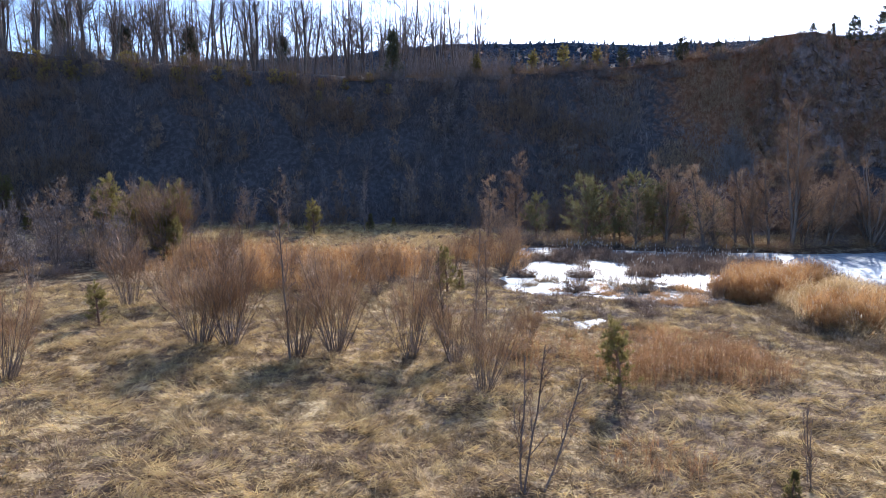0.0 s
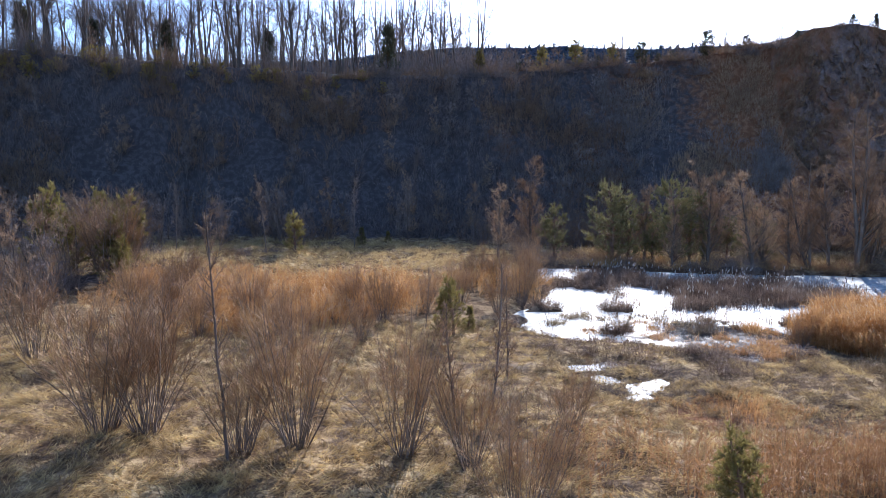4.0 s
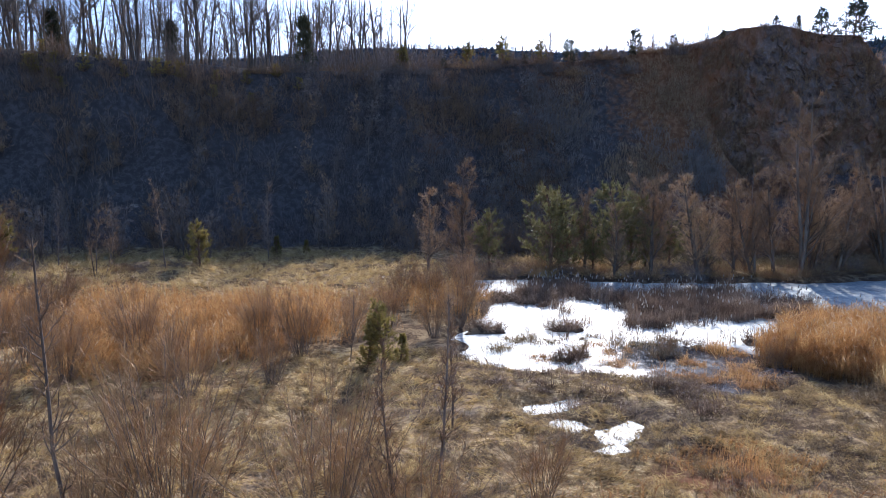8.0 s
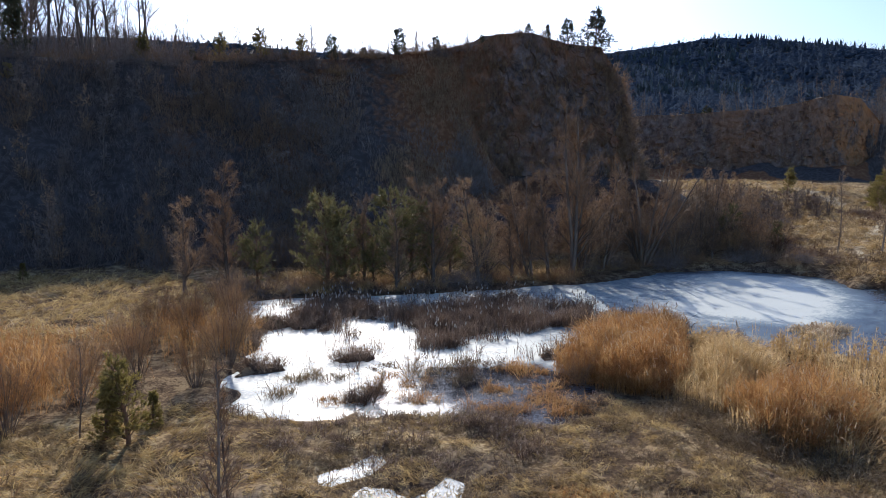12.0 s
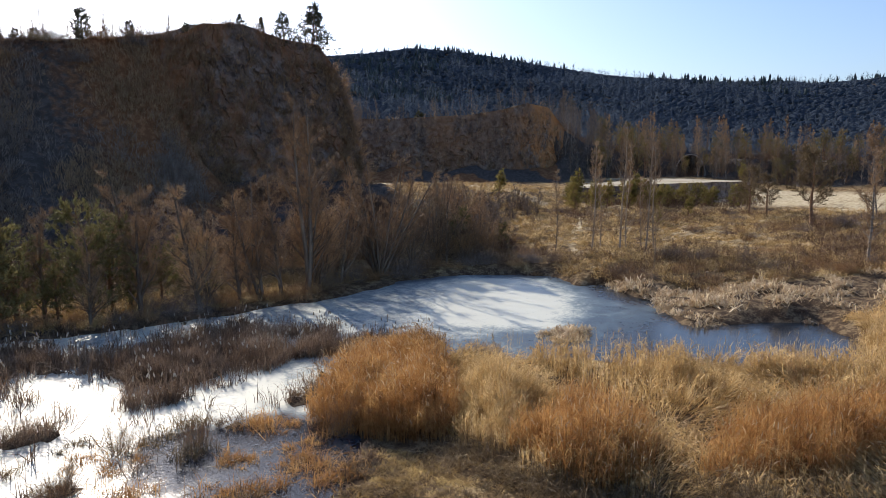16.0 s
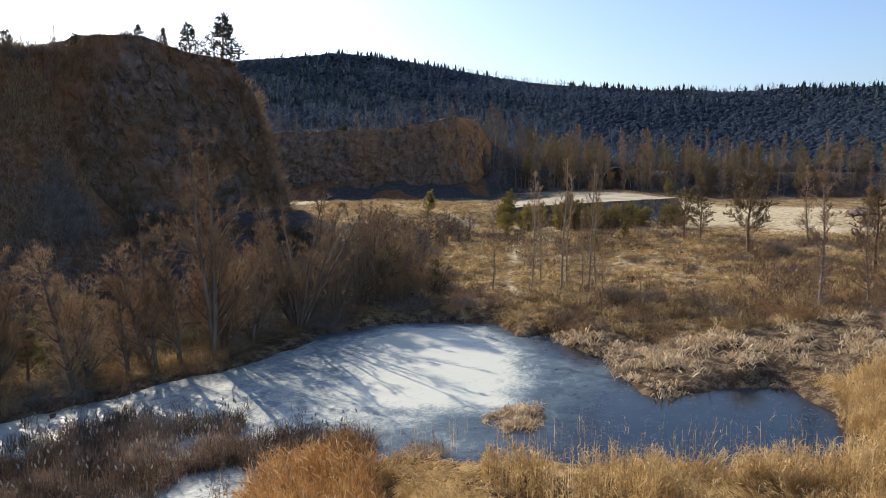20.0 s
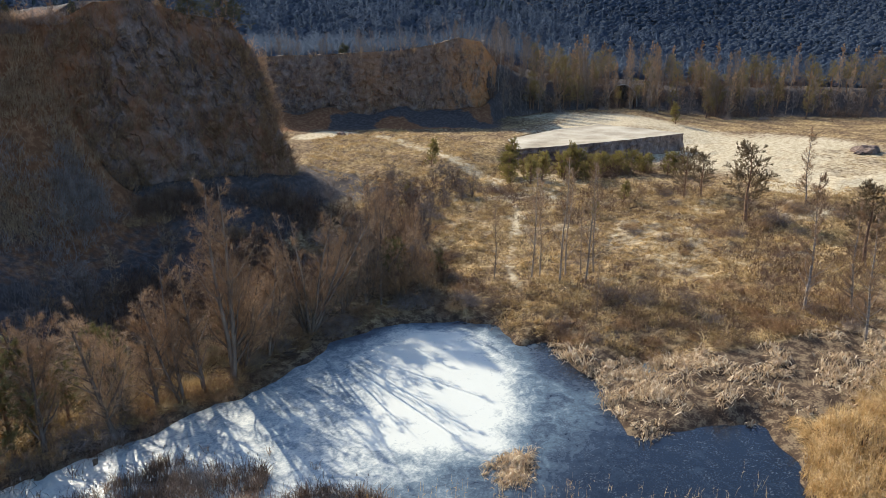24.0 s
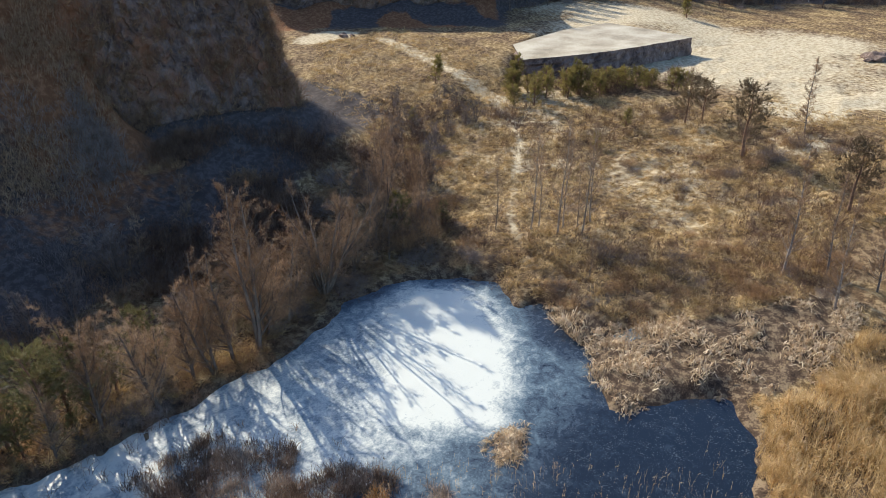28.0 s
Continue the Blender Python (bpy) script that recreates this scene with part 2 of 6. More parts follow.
def rock_material(name, dark, grey, pale, ochre, scar, share):
    """Weathered quarry rock: broken grey-brown stone with rusty stains that run down it, pale fresh scars and dark clefts."""
    m = bpy.data.materials.new(name)
    m.use_nodes = True
    n, l = m.node_tree.nodes, m.node_tree.links
    b = n["Principled BSDF"]
    co = n.new("ShaderNodeTexCoord")

    def tex(scale, detail, stretch=(1, 1, 1), distort=0.0, rough=0.6):
        mp = n.new("ShaderNodeMapping")
        mp.inputs["Scale"].default_value = stretch
        l.new(co.outputs["Object"], mp.inputs["Vector"])
        t = n.new("ShaderNodeTexNoise")
        t.inputs["Scale"].default_value, t.inputs["Detail"].default_value = scale, detail
        t.inputs["Distortion"].default_value, t.inputs["Roughness"].default_value = distort, rough
        l.new(mp.outputs["Vector"], t.inputs["Vector"])
        return t.outputs["Fac"]

    def band(fac, lo, hi):
        r = n.new("ShaderNodeMapRange")
        r.inputs["From Min"].default_value, r.inputs["From Max"].default_value = lo, hi
        l.new(fac, r.inputs["Value"])
        return r.outputs["Result"]

    def mix(fac, a, c):
        x = n.new("ShaderNodeMix")
        x.data_type = "RGBA"
        l.new(fac, x.inputs["Factor"])
        l.new(a, x.inputs["A"])
        x.inputs["B"].default_value = (*c, 1)
        return x.outputs["Result"]

    rough_grain = tex(0.9, 12, (1, 1, 0.75), 0.2, 0.78)
    vo = n.new("ShaderNodeTexVoronoi")
    vo.inputs["Scale"].default_value = 2.0
    warp = n.new("ShaderNodeVectorMath")
    warp.operation = "MULTIPLY_ADD"
    wt = n.new("ShaderNodeTexNoise")
    wt.inputs["Scale"].default_value, wt.inputs["Detail"].default_value = 1.6, 5.0
    l.new(co.outputs["Object"], wt.inputs["Vector"])
    l.new(wt.outputs["Color"], warp.inputs[0])
    warp.inputs[1].default_value = (0.9, 0.9, 0.9)
    l.new(co.outputs["Object"], warp.inputs[2])
    l.new(warp.outputs["Vector"], vo.inputs["Vector"])
    sep = n.new("ShaderNodeSeparateColor")
    l.new(vo.outputs["Color"], sep.inputs["Color"])
    cell = n.new("ShaderNodeMath")
    cell.operation = "MULTIPLY_ADD"
    l.new(sep.outputs[0], cell.inputs[0])
    cell.inputs[1].default_value = 0.09
    l.new(rough_grain, cell.inputs[2])
    rough_grain = cell.outputs[0]
    r = n.new("ShaderNodeValToRGB")
    for i, (p, c) in enumerate([(0.40, dark), (0.55, grey), (0.73, pale)]):
        el = r.color_ramp.elements[i] if i < 2 else r.color_ramp.elements.new(p)
        el.position, el.color = p, (*c, 1)
    l.new(rough_grain, r.inputs["Fac"])
    rust = n.new("ShaderNodeAttribute")
    rust.attribute_name = "rust"
    stain = n.new("ShaderNodeMath")
    stain.operation = "MULTIPLY"
    l.new(band(tex(0.28, 10, (1, 1, 0.5), 0.25, 0.72), 0.60 - share, 0.72 - share), stain.inputs[0])
    l.new(rust.outputs["Fac"], stain.inputs[1])
    col = mix(stain.outputs[0], r.outputs["Color"], ochre)
    col = mix(band(tex(0.5, 12, (1, 1, 0.8), 0.2, 0.78), 0.64, 0.74), col, scar)
    col = mix(band(tex(0.7, 12, (1, 1, 0.6), 0.2, 0.78), 0.59, 0.69), col, dark)
    l.new(col, b.inputs["Base Color"])
    b.inputs["Roughness"].default_value = 0.92
    b.inputs["Specular IOR Level"].default_value = 0.2
    bp = n.new("ShaderNodeBump")
    bp.inputs["Strength"].default_value, bp.inputs["Distance"].default_value = 0.6, 0.4
    l.new(rough_grain, bp.inputs["Height"])
    l.new(bp.outputs["Normal"], b.inputs["Normal"])
    return m


ROCK = rock_material("rock_limestone", (0.07, 0.05, 0.04), (0.215, 0.155, 0.118), (0.37, 0.285, 0.225), (0.30, 0.145, 0.068), (0.46, 0.37, 0.295), 0.14)
ROCK_ORANGE = rock_material("rock_ochre", (0.06, 0.046, 0.039), (0.18, 0.132, 0.1), (0.33, 0.255, 0.19), (0.44, 0.22, 0.09), (0.40, 0.31, 0.22), 0.2)
BROW_TURF = material("brow_turf", [(0.035, 0.024, 0.014), (0.075, 0.05, 0.028), (0.13, 0.09, 0.045)], 0.9, 0.95, 0.5, 6, 0.1, per_object=0.0)


def ice_material():
    """Snow-white ice that thins to dark wet ice, with blotches, cracks and a damp gloss."""
    m = bpy.data.materials.new("pond_ice")
    m.use_nodes = True
    n, l = m.node_tree.nodes, m.node_tree.links
    b = n["Principled BSDF"]
    co = n.new("ShaderNodeTexCoord")
    a = n.new("ShaderNodeAttribute")
    a.attribute_name = "white"

    def tex(scale, detail=6.0, distort=0.0):
        t = n.new("ShaderNodeTexNoise")
        t.inputs["Scale"].default_value, t.inputs["Detail"].default_value, t.inputs["Distortion"].default_value = scale, detail, distort
        l.new(co.outputs["Object"], t.inputs["Vector"])
        return t.outputs["Fac"]

    def madd(x, k, y):
        s = n.new("ShaderNodeMath")
        s.operation = "MULTIPLY_ADD"
        l.new(x, s.inputs[0])
        s.inputs[1].default_value = k
        l.new(y, s.inputs[2])
        return s.outputs[0]

    big, fine = tex(0.55, 8, 0.8), tex(9.0, 10, 0.4)
    v = madd(fine, 0.34, madd(tex(1.3, 7, 1.6), 0.58, madd(big, 0.40, a.outputs["Fac"])))
    r = n.new("ShaderNodeValToRGB")
    stops = [(0.7, (0.010, 0.016, 0.026)), (0.96, (0.028, 0.042, 0.06)), (1.15, (0.09, 0.13, 0.155)), (1.3, (0.25, 0.29, 0.285)), (1.5, (0.58, 0.59, 0.50))]
    sc = n.new("ShaderNodeMapRange")
    sc.inputs["From Min"].default_value, sc.inputs["From Max"].default_value = 0.4, 1.6
    l.new(v, sc.inputs["Value"])
    for i, (p, c) in enumerate(stops):
        p = (p - 0.4) / 1.2
        el = r.color_ramp.elements[i] if i < 2 else r.color_ramp.elements.new(p)
        el.position, el.color = p, (*c, 1)
    l.new(sc.outputs["Result"], r.inputs["Fac"])
    zero = n.new("ShaderNodeValue")
    zero.outputs[0].default_value = 0.0
    fleck = n.new("ShaderNodeMapRange")
    fleck.inputs["From Min"].default_value, fleck.inputs["From Max"].default_value = 0.56, 0.68
    fleck.inputs["To Max"].default_value = 0.22
    l.new(madd(tex(2.1, 8, 1.2), 0.35, madd(tex(13.0, 4, 0.3), 0.65, zero.outputs[0])), fleck.inputs["Value"])
    frost = n.new("ShaderNodeMix")
    frost.data_type = "RGBA"
    l.new(fleck.outputs["Result"], frost.inputs["Factor"])
    l.new(r.outputs["Color"], frost.inputs["A"])
    frost.inputs["B"].default_value = (0.42, 0.47, 0.48, 1)
    l.new(frost.outputs["Result"], b.inputs["Base Color"])
    rr = n.new("ShaderNodeMapRange")
    rr.inputs["From Min"].default_value, rr.inputs["From Max"].default_value = 0.5, 1.25
    rr.inputs["To Min"].default_value, rr.inputs["To Max"].default_value = 0.03, 0.48
    l.new(v, rr.inputs["Value"])
    l.new(rr.outputs["Result"], b.inputs["Roughness"])
    b.inputs["IOR"].default_value = 1.33
    bp = n.new("ShaderNodeBump")
    bp.inputs["Strength"].default_value, bp.inputs["Distance"].default_value = 0.35, 0.03
    l.new(madd(fine, 0.6, big), bp.inputs["Height"])
    l.new(bp.outputs["Normal"], b.inputs["Normal"])
    return m


GROUND, ICE = ground_material(), ice_material()


# ---- mesh helpers ----
def mesh_from(name, verts, faces, mat, smooth=False, extra=None):
    me = bpy.data.meshes.new(name)
    verts = np.asarray(verts, dtype=np.float32).reshape(-1, 3)
    faces = np.asarray(faces, dtype=np.int32)
    k = faces.shape[1]
    me.vertices.add(len(verts))
    me.vertices.foreach_set("co", verts.ravel())
    me.loops.add(faces.size)
    me.loops.foreach_set("vertex_index", faces.ravel())
    me.polygons.add(len(faces))
    me.polygons.foreach_set("loop_start", np.arange(0, faces.size, k, dtype=np.int32))
    me.polygons.foreach_set("use_smooth", np.full(len(faces), smooth, dtype=bool))
    for key, values in (extra or {}).items():
        at = me.attributes.new(key, "FLOAT", "POINT")
        at.data.foreach_set("value", np.asarray(values, dtype=np.float32))
    me.materials.append(mat)
    me.update(calc_edges=True)
    return me


def part(name, mesh, parent, label=""):
    """Links a mesh, or a bmesh with its material, as one part under a thing."""
    ob = new(name, mesh)
    ob.parent = parent
    return tagged(ob, label) if label else ob


def thing(name, label, category, group="", kind="", at=(0, 0, 0)):
    ob = new(name)
    ob.empty_display_size = 0.3
    ob.location = at
    return tagged(ob, label, category, group, kind)


def unit(v):
    return v / np.maximum(np.linalg.norm(v, axis=-1, keepdims=True), 1e-9)


def tubes(pts, rad, sides=3):
    """Tapered tubes along N chains of K points: vertices and faces."""
    N, K, _ = pts.shape
    tan = unit(np.gradient(pts, axis=1))
    ref = np.where(np.abs(tan[..., 2:3]) > 0.9, np.array([1.0, 0, 0]), np.array([0, 0, 1.0]))
    u = unit(np.cross(tan, ref))
    v = np.cross(tan, u)
    a = np.arange(sides) * 2 * np.pi / sides
    ring = u[:, :, None] * np.cos(a)[:, None] + v[:, :, None] * np.sin(a)[:, None]
    verts = (pts[:, :, None] + ring * rad[:, :, None, None]).reshape(-1, 3)
    i, k, s = np.meshgrid(np.arange(N), np.arange(K - 1), np.arange(sides), indexing="ij")
    a0 = (i * K + k) * sides
    f = np.stack([a0 + s, a0 + (s + 1) % sides, a0 + sides + (s + 1) % sides, a0 + sides + s], -1).reshape(-1, 4)
    return verts, f


def join(pieces):
    vs, fs, o = [], [], 0
    for v, f in pieces:
        vs.append(v)
        fs.append(f + o)
        o += len(v)
    return np.concatenate(vs), np.concatenate(fs)


def grow(rng, start, way, length, K, wobble=0.15, lift=0.0):
    """Chains of K points that start somewhere, head some way and wander; lift bends them up (or down)."""
    N = len(start)
    pts = np.zeros((N, K, 3))
    pts[:, 0] = start
    d = unit(way)
    step = (np.asarray(length) / (K - 1))[:, None]
    for k in range(1, K):
        d = unit(d + rng.normal(0, wobble, (N, 3)) + np.array([0, 0, lift]))
        pts[:, k] = pts[:, k - 1] + d * step
    return pts


def fork(rng, pts, n, lo, hi, spread):
    """n shoots on each chain: where they start, which way they head, and how far along they sit."""
    N, K, _ = pts.shape
    t = rng.uniform(lo, hi, (N, n)) * (K - 1)
    k = np.minimum(t.astype(int), K - 2)
    fr = (t - k)[..., None]
    i = np.arange(N)[:, None]
    p = pts[i, k] * (1 - fr) + pts[i, k + 1] * fr
    tan = unit(pts[i, k + 1] - pts[i, k])
    side = unit(np.cross(tan, rng.normal(0, 1, tan.shape)))
    w = unit(tan * np.cos(spread) + side * np.sin(spread))
    return p.reshape(-1, 3), w.reshape(-1, 3), (t / (K - 1)).reshape(-1)


def taper(n, k, r0, r1):
    return np.broadcast_to(np.asarray(r0).reshape(-1, 1), (n, 1)) * (1 - np.linspace(0, 1, k)[None]) + r1 * np.linspace(0, 1, k)[None]


def ribbons(root, way, length, width, bend=0.4, rng=None):
    """Flat tapering blades: root, first way, length, width; each bends over towards the ground."""
    N = len(root)
    side = unit(np.cross(way, rng.normal(0, 1, (N, 3))))
    L, W = np.asarray(length)[:, None], np.asarray(width)[:, None]
    mid = root + way * L * 0.55
    d2 = unit(way + np.stack([way[:, 0] * bend, way[:, 1] * bend, -np.full(N, bend) * 0.9], -1))
    tip = mid + d2 * L * 0.45
    v = np.stack([root - side * W * 0.5, root + side * W * 0.5, mid + side * W * 0.45, mid - side * W * 0.45, tip + side * W * 0.12, tip - side * W * 0.12], 1)
    b = (np.arange(N) * 6)[:, None]
    f = np.concatenate([b + np.array([0, 1, 2, 3]), b + np.array([3, 2, 4, 5])])
    return v.reshape(-1, 3), f


def slivers(start, way, length, width, rng):
    """Straight flat twigs, one quad each."""
    N = len(start)
    side = unit(np.cross(way, rng.normal(0, 1, (N, 3)))) * width * 0.5
    tip = start + way * np.asarray(length)[:, None]
    v = np.stack([start - side, start + side, tip + side * 0.4, tip - side * 0.4], 1).reshape(-1, 3)
    return v, (np.arange(N) * 4)[:, None] + np.array([0, 1, 2, 3])


def tassels(P, width, rng):
    """Bent flat twigs along chains of K points."""
    N, K, _ = P.shape
    side = unit(np.cross(P[:, -1] - P[:, 0], rng.normal(0, 1, (N, 3))))[:, None] * (width * np.linspace(0.5, 0.2, K))[None, :, None]
    v = np.stack([P - side, P + side], 2).reshape(-1, 3)
    i, k = np.meshgrid(np.arange(N), np.arange(K - 1), indexing="ij")
    b = (i * K + k) * 2
    return v, np.stack([b, b + 1, b + 3, b + 2], -1).reshape(-1, 4)


# ---- the lie of the land ----
def vnoise(x, y, seed=0):
    xi, yi = np.floor(x), np.floor(y)
    fx, fy = x - xi, y - yi
    fx, fy = fx * fx * (3 - 2 * fx), fy * fy * (3 - 2 * fy)

    def h(a, b):
        s = np.sin(a * 127.1 + b * 311.7 + seed * 74.7) * 43758.5453
        return s - np.floor(s)

    return (h(xi, yi) * (1 - fx) + h(xi + 1, yi) * fx) * (1 - fy) + (h(xi, yi + 1) * (1 - fx) + h(xi + 1, yi + 1) * fx) * fy


def fbm(x, y, scale, seed=0, octaves=4):
    s, a, t = 0.0, 1.0, 0.0
    for o in range(octaves):
        s = s + a * vnoise(x / scale * 2**o + 17.3 * o, y / scale * 2**o - 9.1 * o, seed + o)
        t += a
        a *= 0.5
    return s / t


def step(a, b, x):
    t = np.clip((x - a) / (b - a), 0, 1)
    return t * t * (3 - 2 * t)


def inside_distance(x, y, poly):
    """Distance to the outline, positive inside."""
    p = np.asarray(poly, float)
    q = np.roll(p, -1, 0)
    d2 = np.full(np.shape(x), 1e9)
    ins = np.zeros(np.shape(x), bool)
    for (ax, ay), (bx, by) in zip(p, q):
        ex, ey = bx - ax, by - ay
        t = np.clip(((x - ax) * ex + (y - ay) * ey) / (ex * ex + ey * ey), 0, 1)
        d2 = np.minimum(d2, (x - ax - t * ex) ** 2 + (y - ay - t * ey) ** 2)
        if ay != by:
            ins ^= ((ay > y) != (by > y)) & (x < (bx - ax) * (y - ay) / (by - ay) + ax)
    return np.where(ins, 1, -1) * np.sqrt(d2)


def line_distance(x, y, pts):
    d2 = np.full(np.shape(x), 1e9)
    for (ax, ay), (bx, by) in zip(pts[:-1], pts[1:]):
        ex, ey = bx - ax, by - ay
        t = np.clip(((x - ax) * ex + (y - ay) * ey) / (ex * ex + ey * ey), 0, 1)
        d2 = np.minimum(d2, (x - ax - t * ex) ** 2 + (y - ay - t * ey) ** 2)
    return np.sqrt(d2)


POND = [(2.8, 36.3), (4.5, 35.2), (6.6, 34.4), (8.6, 32.6), (10.6, 31.2), (12.6, 31.8), (13.3, 34.2), (13.9, 35.8), (17, 37.6), (20.5, 37.3), (22.5, 34.6), (24.3, 31), (26.5, 27), (29.5, 24.2),
        (33, 25.4), (35.4, 26.9), (34, 29), (31, 31.4), (33.5, 33.5), (35.4, 34.9), (36.2, 36.6), (38, 38.8), (36.3, 40), (38.8, 42.5), (37, 45.8), (34.6, 47.6),
        (30.7, 48.5), (25.3, 47.2), (21.4, 47.9), (18.3, 48.3), (14.5, 49.1), (9, 50.3), (6, 50.6), (4.8, 48), (6.2, 45), (4.6, 41)]
PATH_LINE = [(40.5, 41), (44.4, 44.8), (50.3, 48.4), (59.3, 53), (65.5, 57.6), (69.8, 62.8), (73, 71), (80.5, 87)]
PUDDLES = [(5.3, 30.5, 0.28), (4.5, 30.3, 0.26), (4.9, 28.9, 0.32), (6.5, 28.6, 0.48), (6.1, 28.1, 0.3), (5.5, 27.3, 0.10), (5.7, 28.0, 0.12), (6.9, 28.1, 0.1), (37.6, 33.6, 0.5), (38.6, 33.0, 0.4)]
SEDGE_AREA = [(35.3, 36.5), (33, 33.5), (31, 31.6), (33.8, 29.3), (35.6, 27.2), (36.5, 25.3), (40, 23.4), (46, 22.6), (47.4, 24.5), (45, 27), (42, 29.2), (39.6, 31.8), (38.2, 34.6), (38, 38.4)]
BANK_AREA = [(38, 42), (38, 38), (38.6, 34.6), (40, 32), (42.4, 29.5), (45.4, 27), (48, 24.6), (53, 24), (52, 29), (48.5, 33), (46, 38), (42.5, 44)]
VX, VY = 4.6, 21.8
RIDGE_X = [-300, -60, -45, -25, 0, 10, 20, 30, 33, 36, 41, 44, 47, 49]
RIDGE_Y = [66, 74, 78, 81, 84.5, 83.5, 82, 80, 79.2, 78.6, 78.2, 75.8, 74, 73]
BROW_X, BROW_Y, BROW_Z = [32.5, 34.2, 35.5, 39.5, 42.5, 45.2], [79, 78, 77.3, 77, 75.4, 73.4], [17.6, 18.2, 19.1, 19.5, 18.4, 18.0]


def land(x, y):
    x, y = np.asarray(x, float), np.asarray(y, float)
    near = step(160, 60, np.hypot(x - 15, y - 35))
    z = 0.24 + near * (0.26 * (fbm(x, y, 9, 3) - 0.5) + 0.40 * (fbm(x, y, 1.25, 5, 2) - 0.5))
    # meadow that climbs to the quarry floor
    z = z + np.interp(x, [33, 37, 45, 60, 70, 85, 140], [0, 0.25, 0.7, 1.15, 1.5, 1.6, 1.8]) * step(-60, 10, y) + step(36, 46, x) * step(130, 80, x) * (0.6 * (fbm(x, y, 14, 8) - 0.5) + 0.55 * (fbm(x, y, 2.6, 9, 3) - 0.5))
    # hummocky bank under the brambles
    z = z + 0.9 * step(9, 2, np.hypot((x + 21) * 0.8, y - 47)) * fbm(x, y, 4, 12) + 0.6 * step(8, 2, np.hypot(x + 15, (y - 54) * 1.3)) * fbm(x, y, 3, 13)
    z = z + 0.45 * step(-0.3, 1.0, inside_distance(x, y, SEDGE_AREA)) * (fbm(x, y, 1.3, 15, 2) - 0.42)
    # wet flat and pond
    wet = step(9, 2, line_distance(x, y, [(3, 29.5), (7, 28), (11, 32), (14, 30)]))
    z = z - 0.13 * wet
    pd = inside_distance(x, y, POND)
    south = step(38.5, 36.5, y) * step(16, 13, x)
    pd = pd + (1.1 + 2.6 * south) * (fbm(x, y, 1.6, 21) - 0.5)
    z = np.where(pd > -1.6, z * (1 - step(-1.6, 0.5, pd)) - 0.42 * step(-0.6, 0.7, pd) + 0.02, z)
    islet = step(0.8, 1.6, line_distance(x, y, [(8, 36.6), (11.6, 38.4), (17, 39.2)])) * step(34.2, 35.2, y) * step(0.58, 0.66, fbm(x, y, 1.5, 23, 3) + 0.05 * step(9, 12, x) * step(38.5, 40, y) * step(47, 45, y)) * step(20, 16, x) * step(50, 48.5, y) * step(33, 34, y)
    z = np.where(pd > 0, z + 0.5 * islet, z)
    z = z + 0.4 * np.exp(-(((x - 26.4) / 1.0) ** 2 + ((y - 34.2) / 0.8) ** 2))
    z = np.where(pd < -1.0, np.maximum(z, 0.07), z)
    for px, py, pr in PUDDLES:
        z = np.minimum(z, -0.06 + 0.3 * np.maximum(0, np.hypot(x - px, (y - py) * 1.3) + 1.0 * (fbm(x, y, 0.7, 31) - 0.5) - pr))
    # wooded slope, and the rock promontory
    foot = np.interp(x, [-300, -60, -25, 0, 10, 21, 33, 40, 56], [58, 58, 66, 64.5, 60, 60, 61, 62, 68])
    ridge = np.interp(x, RIDGE_X, RIDGE_Y) + 1.2 * (fbm(x, y * 0, 6, 41) - 0.5) * step(34, 30, x)
    top = np.interp(x, [-300, -60, -45, -25, -7, 5, 13, 19, 25.5, 31, 33, 35.2, 39.5, 42, 45, 46.5, 49], [24, 18.5, 17.3, 16.0, 15.2, 15.6, 16.0, 16.3, 16.8, 17.6, 18.1, 19.0, 19.3, 18.6, 17.7, 14.5, 11])
    s = np.clip((y - foot) / (ridge - foot), 0, 1)
    hollow = step(0, 16, x)
    soft = (0.35 * s + 0.65 * step(0.0, 1.0, s)) * (1 - hollow) + (0.22 * s + 0.78 * s ** 2.3) * hollow
    gully = np.abs(fbm(x, y * 0.35, 5.5, 45, 4) - 0.5) * 2
    climb = top * soft + step(0.05, 0.3, s) * step(1.0, 0.8, s) * (2.6 * (fbm(x, y, 7, 44) - 0.5) - 2.4 * gully + 0.5 * fbm(x, y, 1.2, 46, 3)) * (1 - 0.6 * step(20, 24, x))
    # brushy scree under the rock face, and the rock mass behind it
    yf = np.interp(x, [30, 36, 40, 44, 49, 55], [73.5, 73, 71.8, 70, 68.6, 76])
    scree = 5.0 * np.clip((y - 58.5) / (yf - 58.5), 0, 1) ** 1.15 + 0.7 * step(59, 63, y) * (fbm(x, y, 2.4, 49) - 0.5)
    mass = np.maximum(0, top - 5.0) * step(yf + 2.6, np.maximum(ridge + 0.6, yf + 3.4), y)
    turn = x - 0.30 * np.clip(y - 69, 0, 60) + 1.2 * (fbm(x, y, 5, 47) - 0.5)
    f = step(31.5, 34.5, x)
    climb = climb * (1 - f) + (scree * step(57, 50, turn) + mass * step(48.5, 46.5, turn)) * f
    climb = climb - 0.05 * np.clip(y - ridge, 0, 200)
    climb = climb * step(140, 100, np.maximum(x + 60, 0) * (y > 58))
    z = np.where(climb > 0.01, np.maximum(z, z * 0.5 + climb), z)
    # back wall of the quarry, its talus and the wooded bank
    az = np.degrees(np.arctan2(x - VX, y - VY))
    D = np.hypot(x - VX, y - VY)
    wall = np.interp(az, [38, 42, 52.8, 56, 57.8, 60, 64, 68, 76, 86, 100, 130], [122, 119, 120, 123, 124, 134, 146, 154, 160, 176, 190, 230])
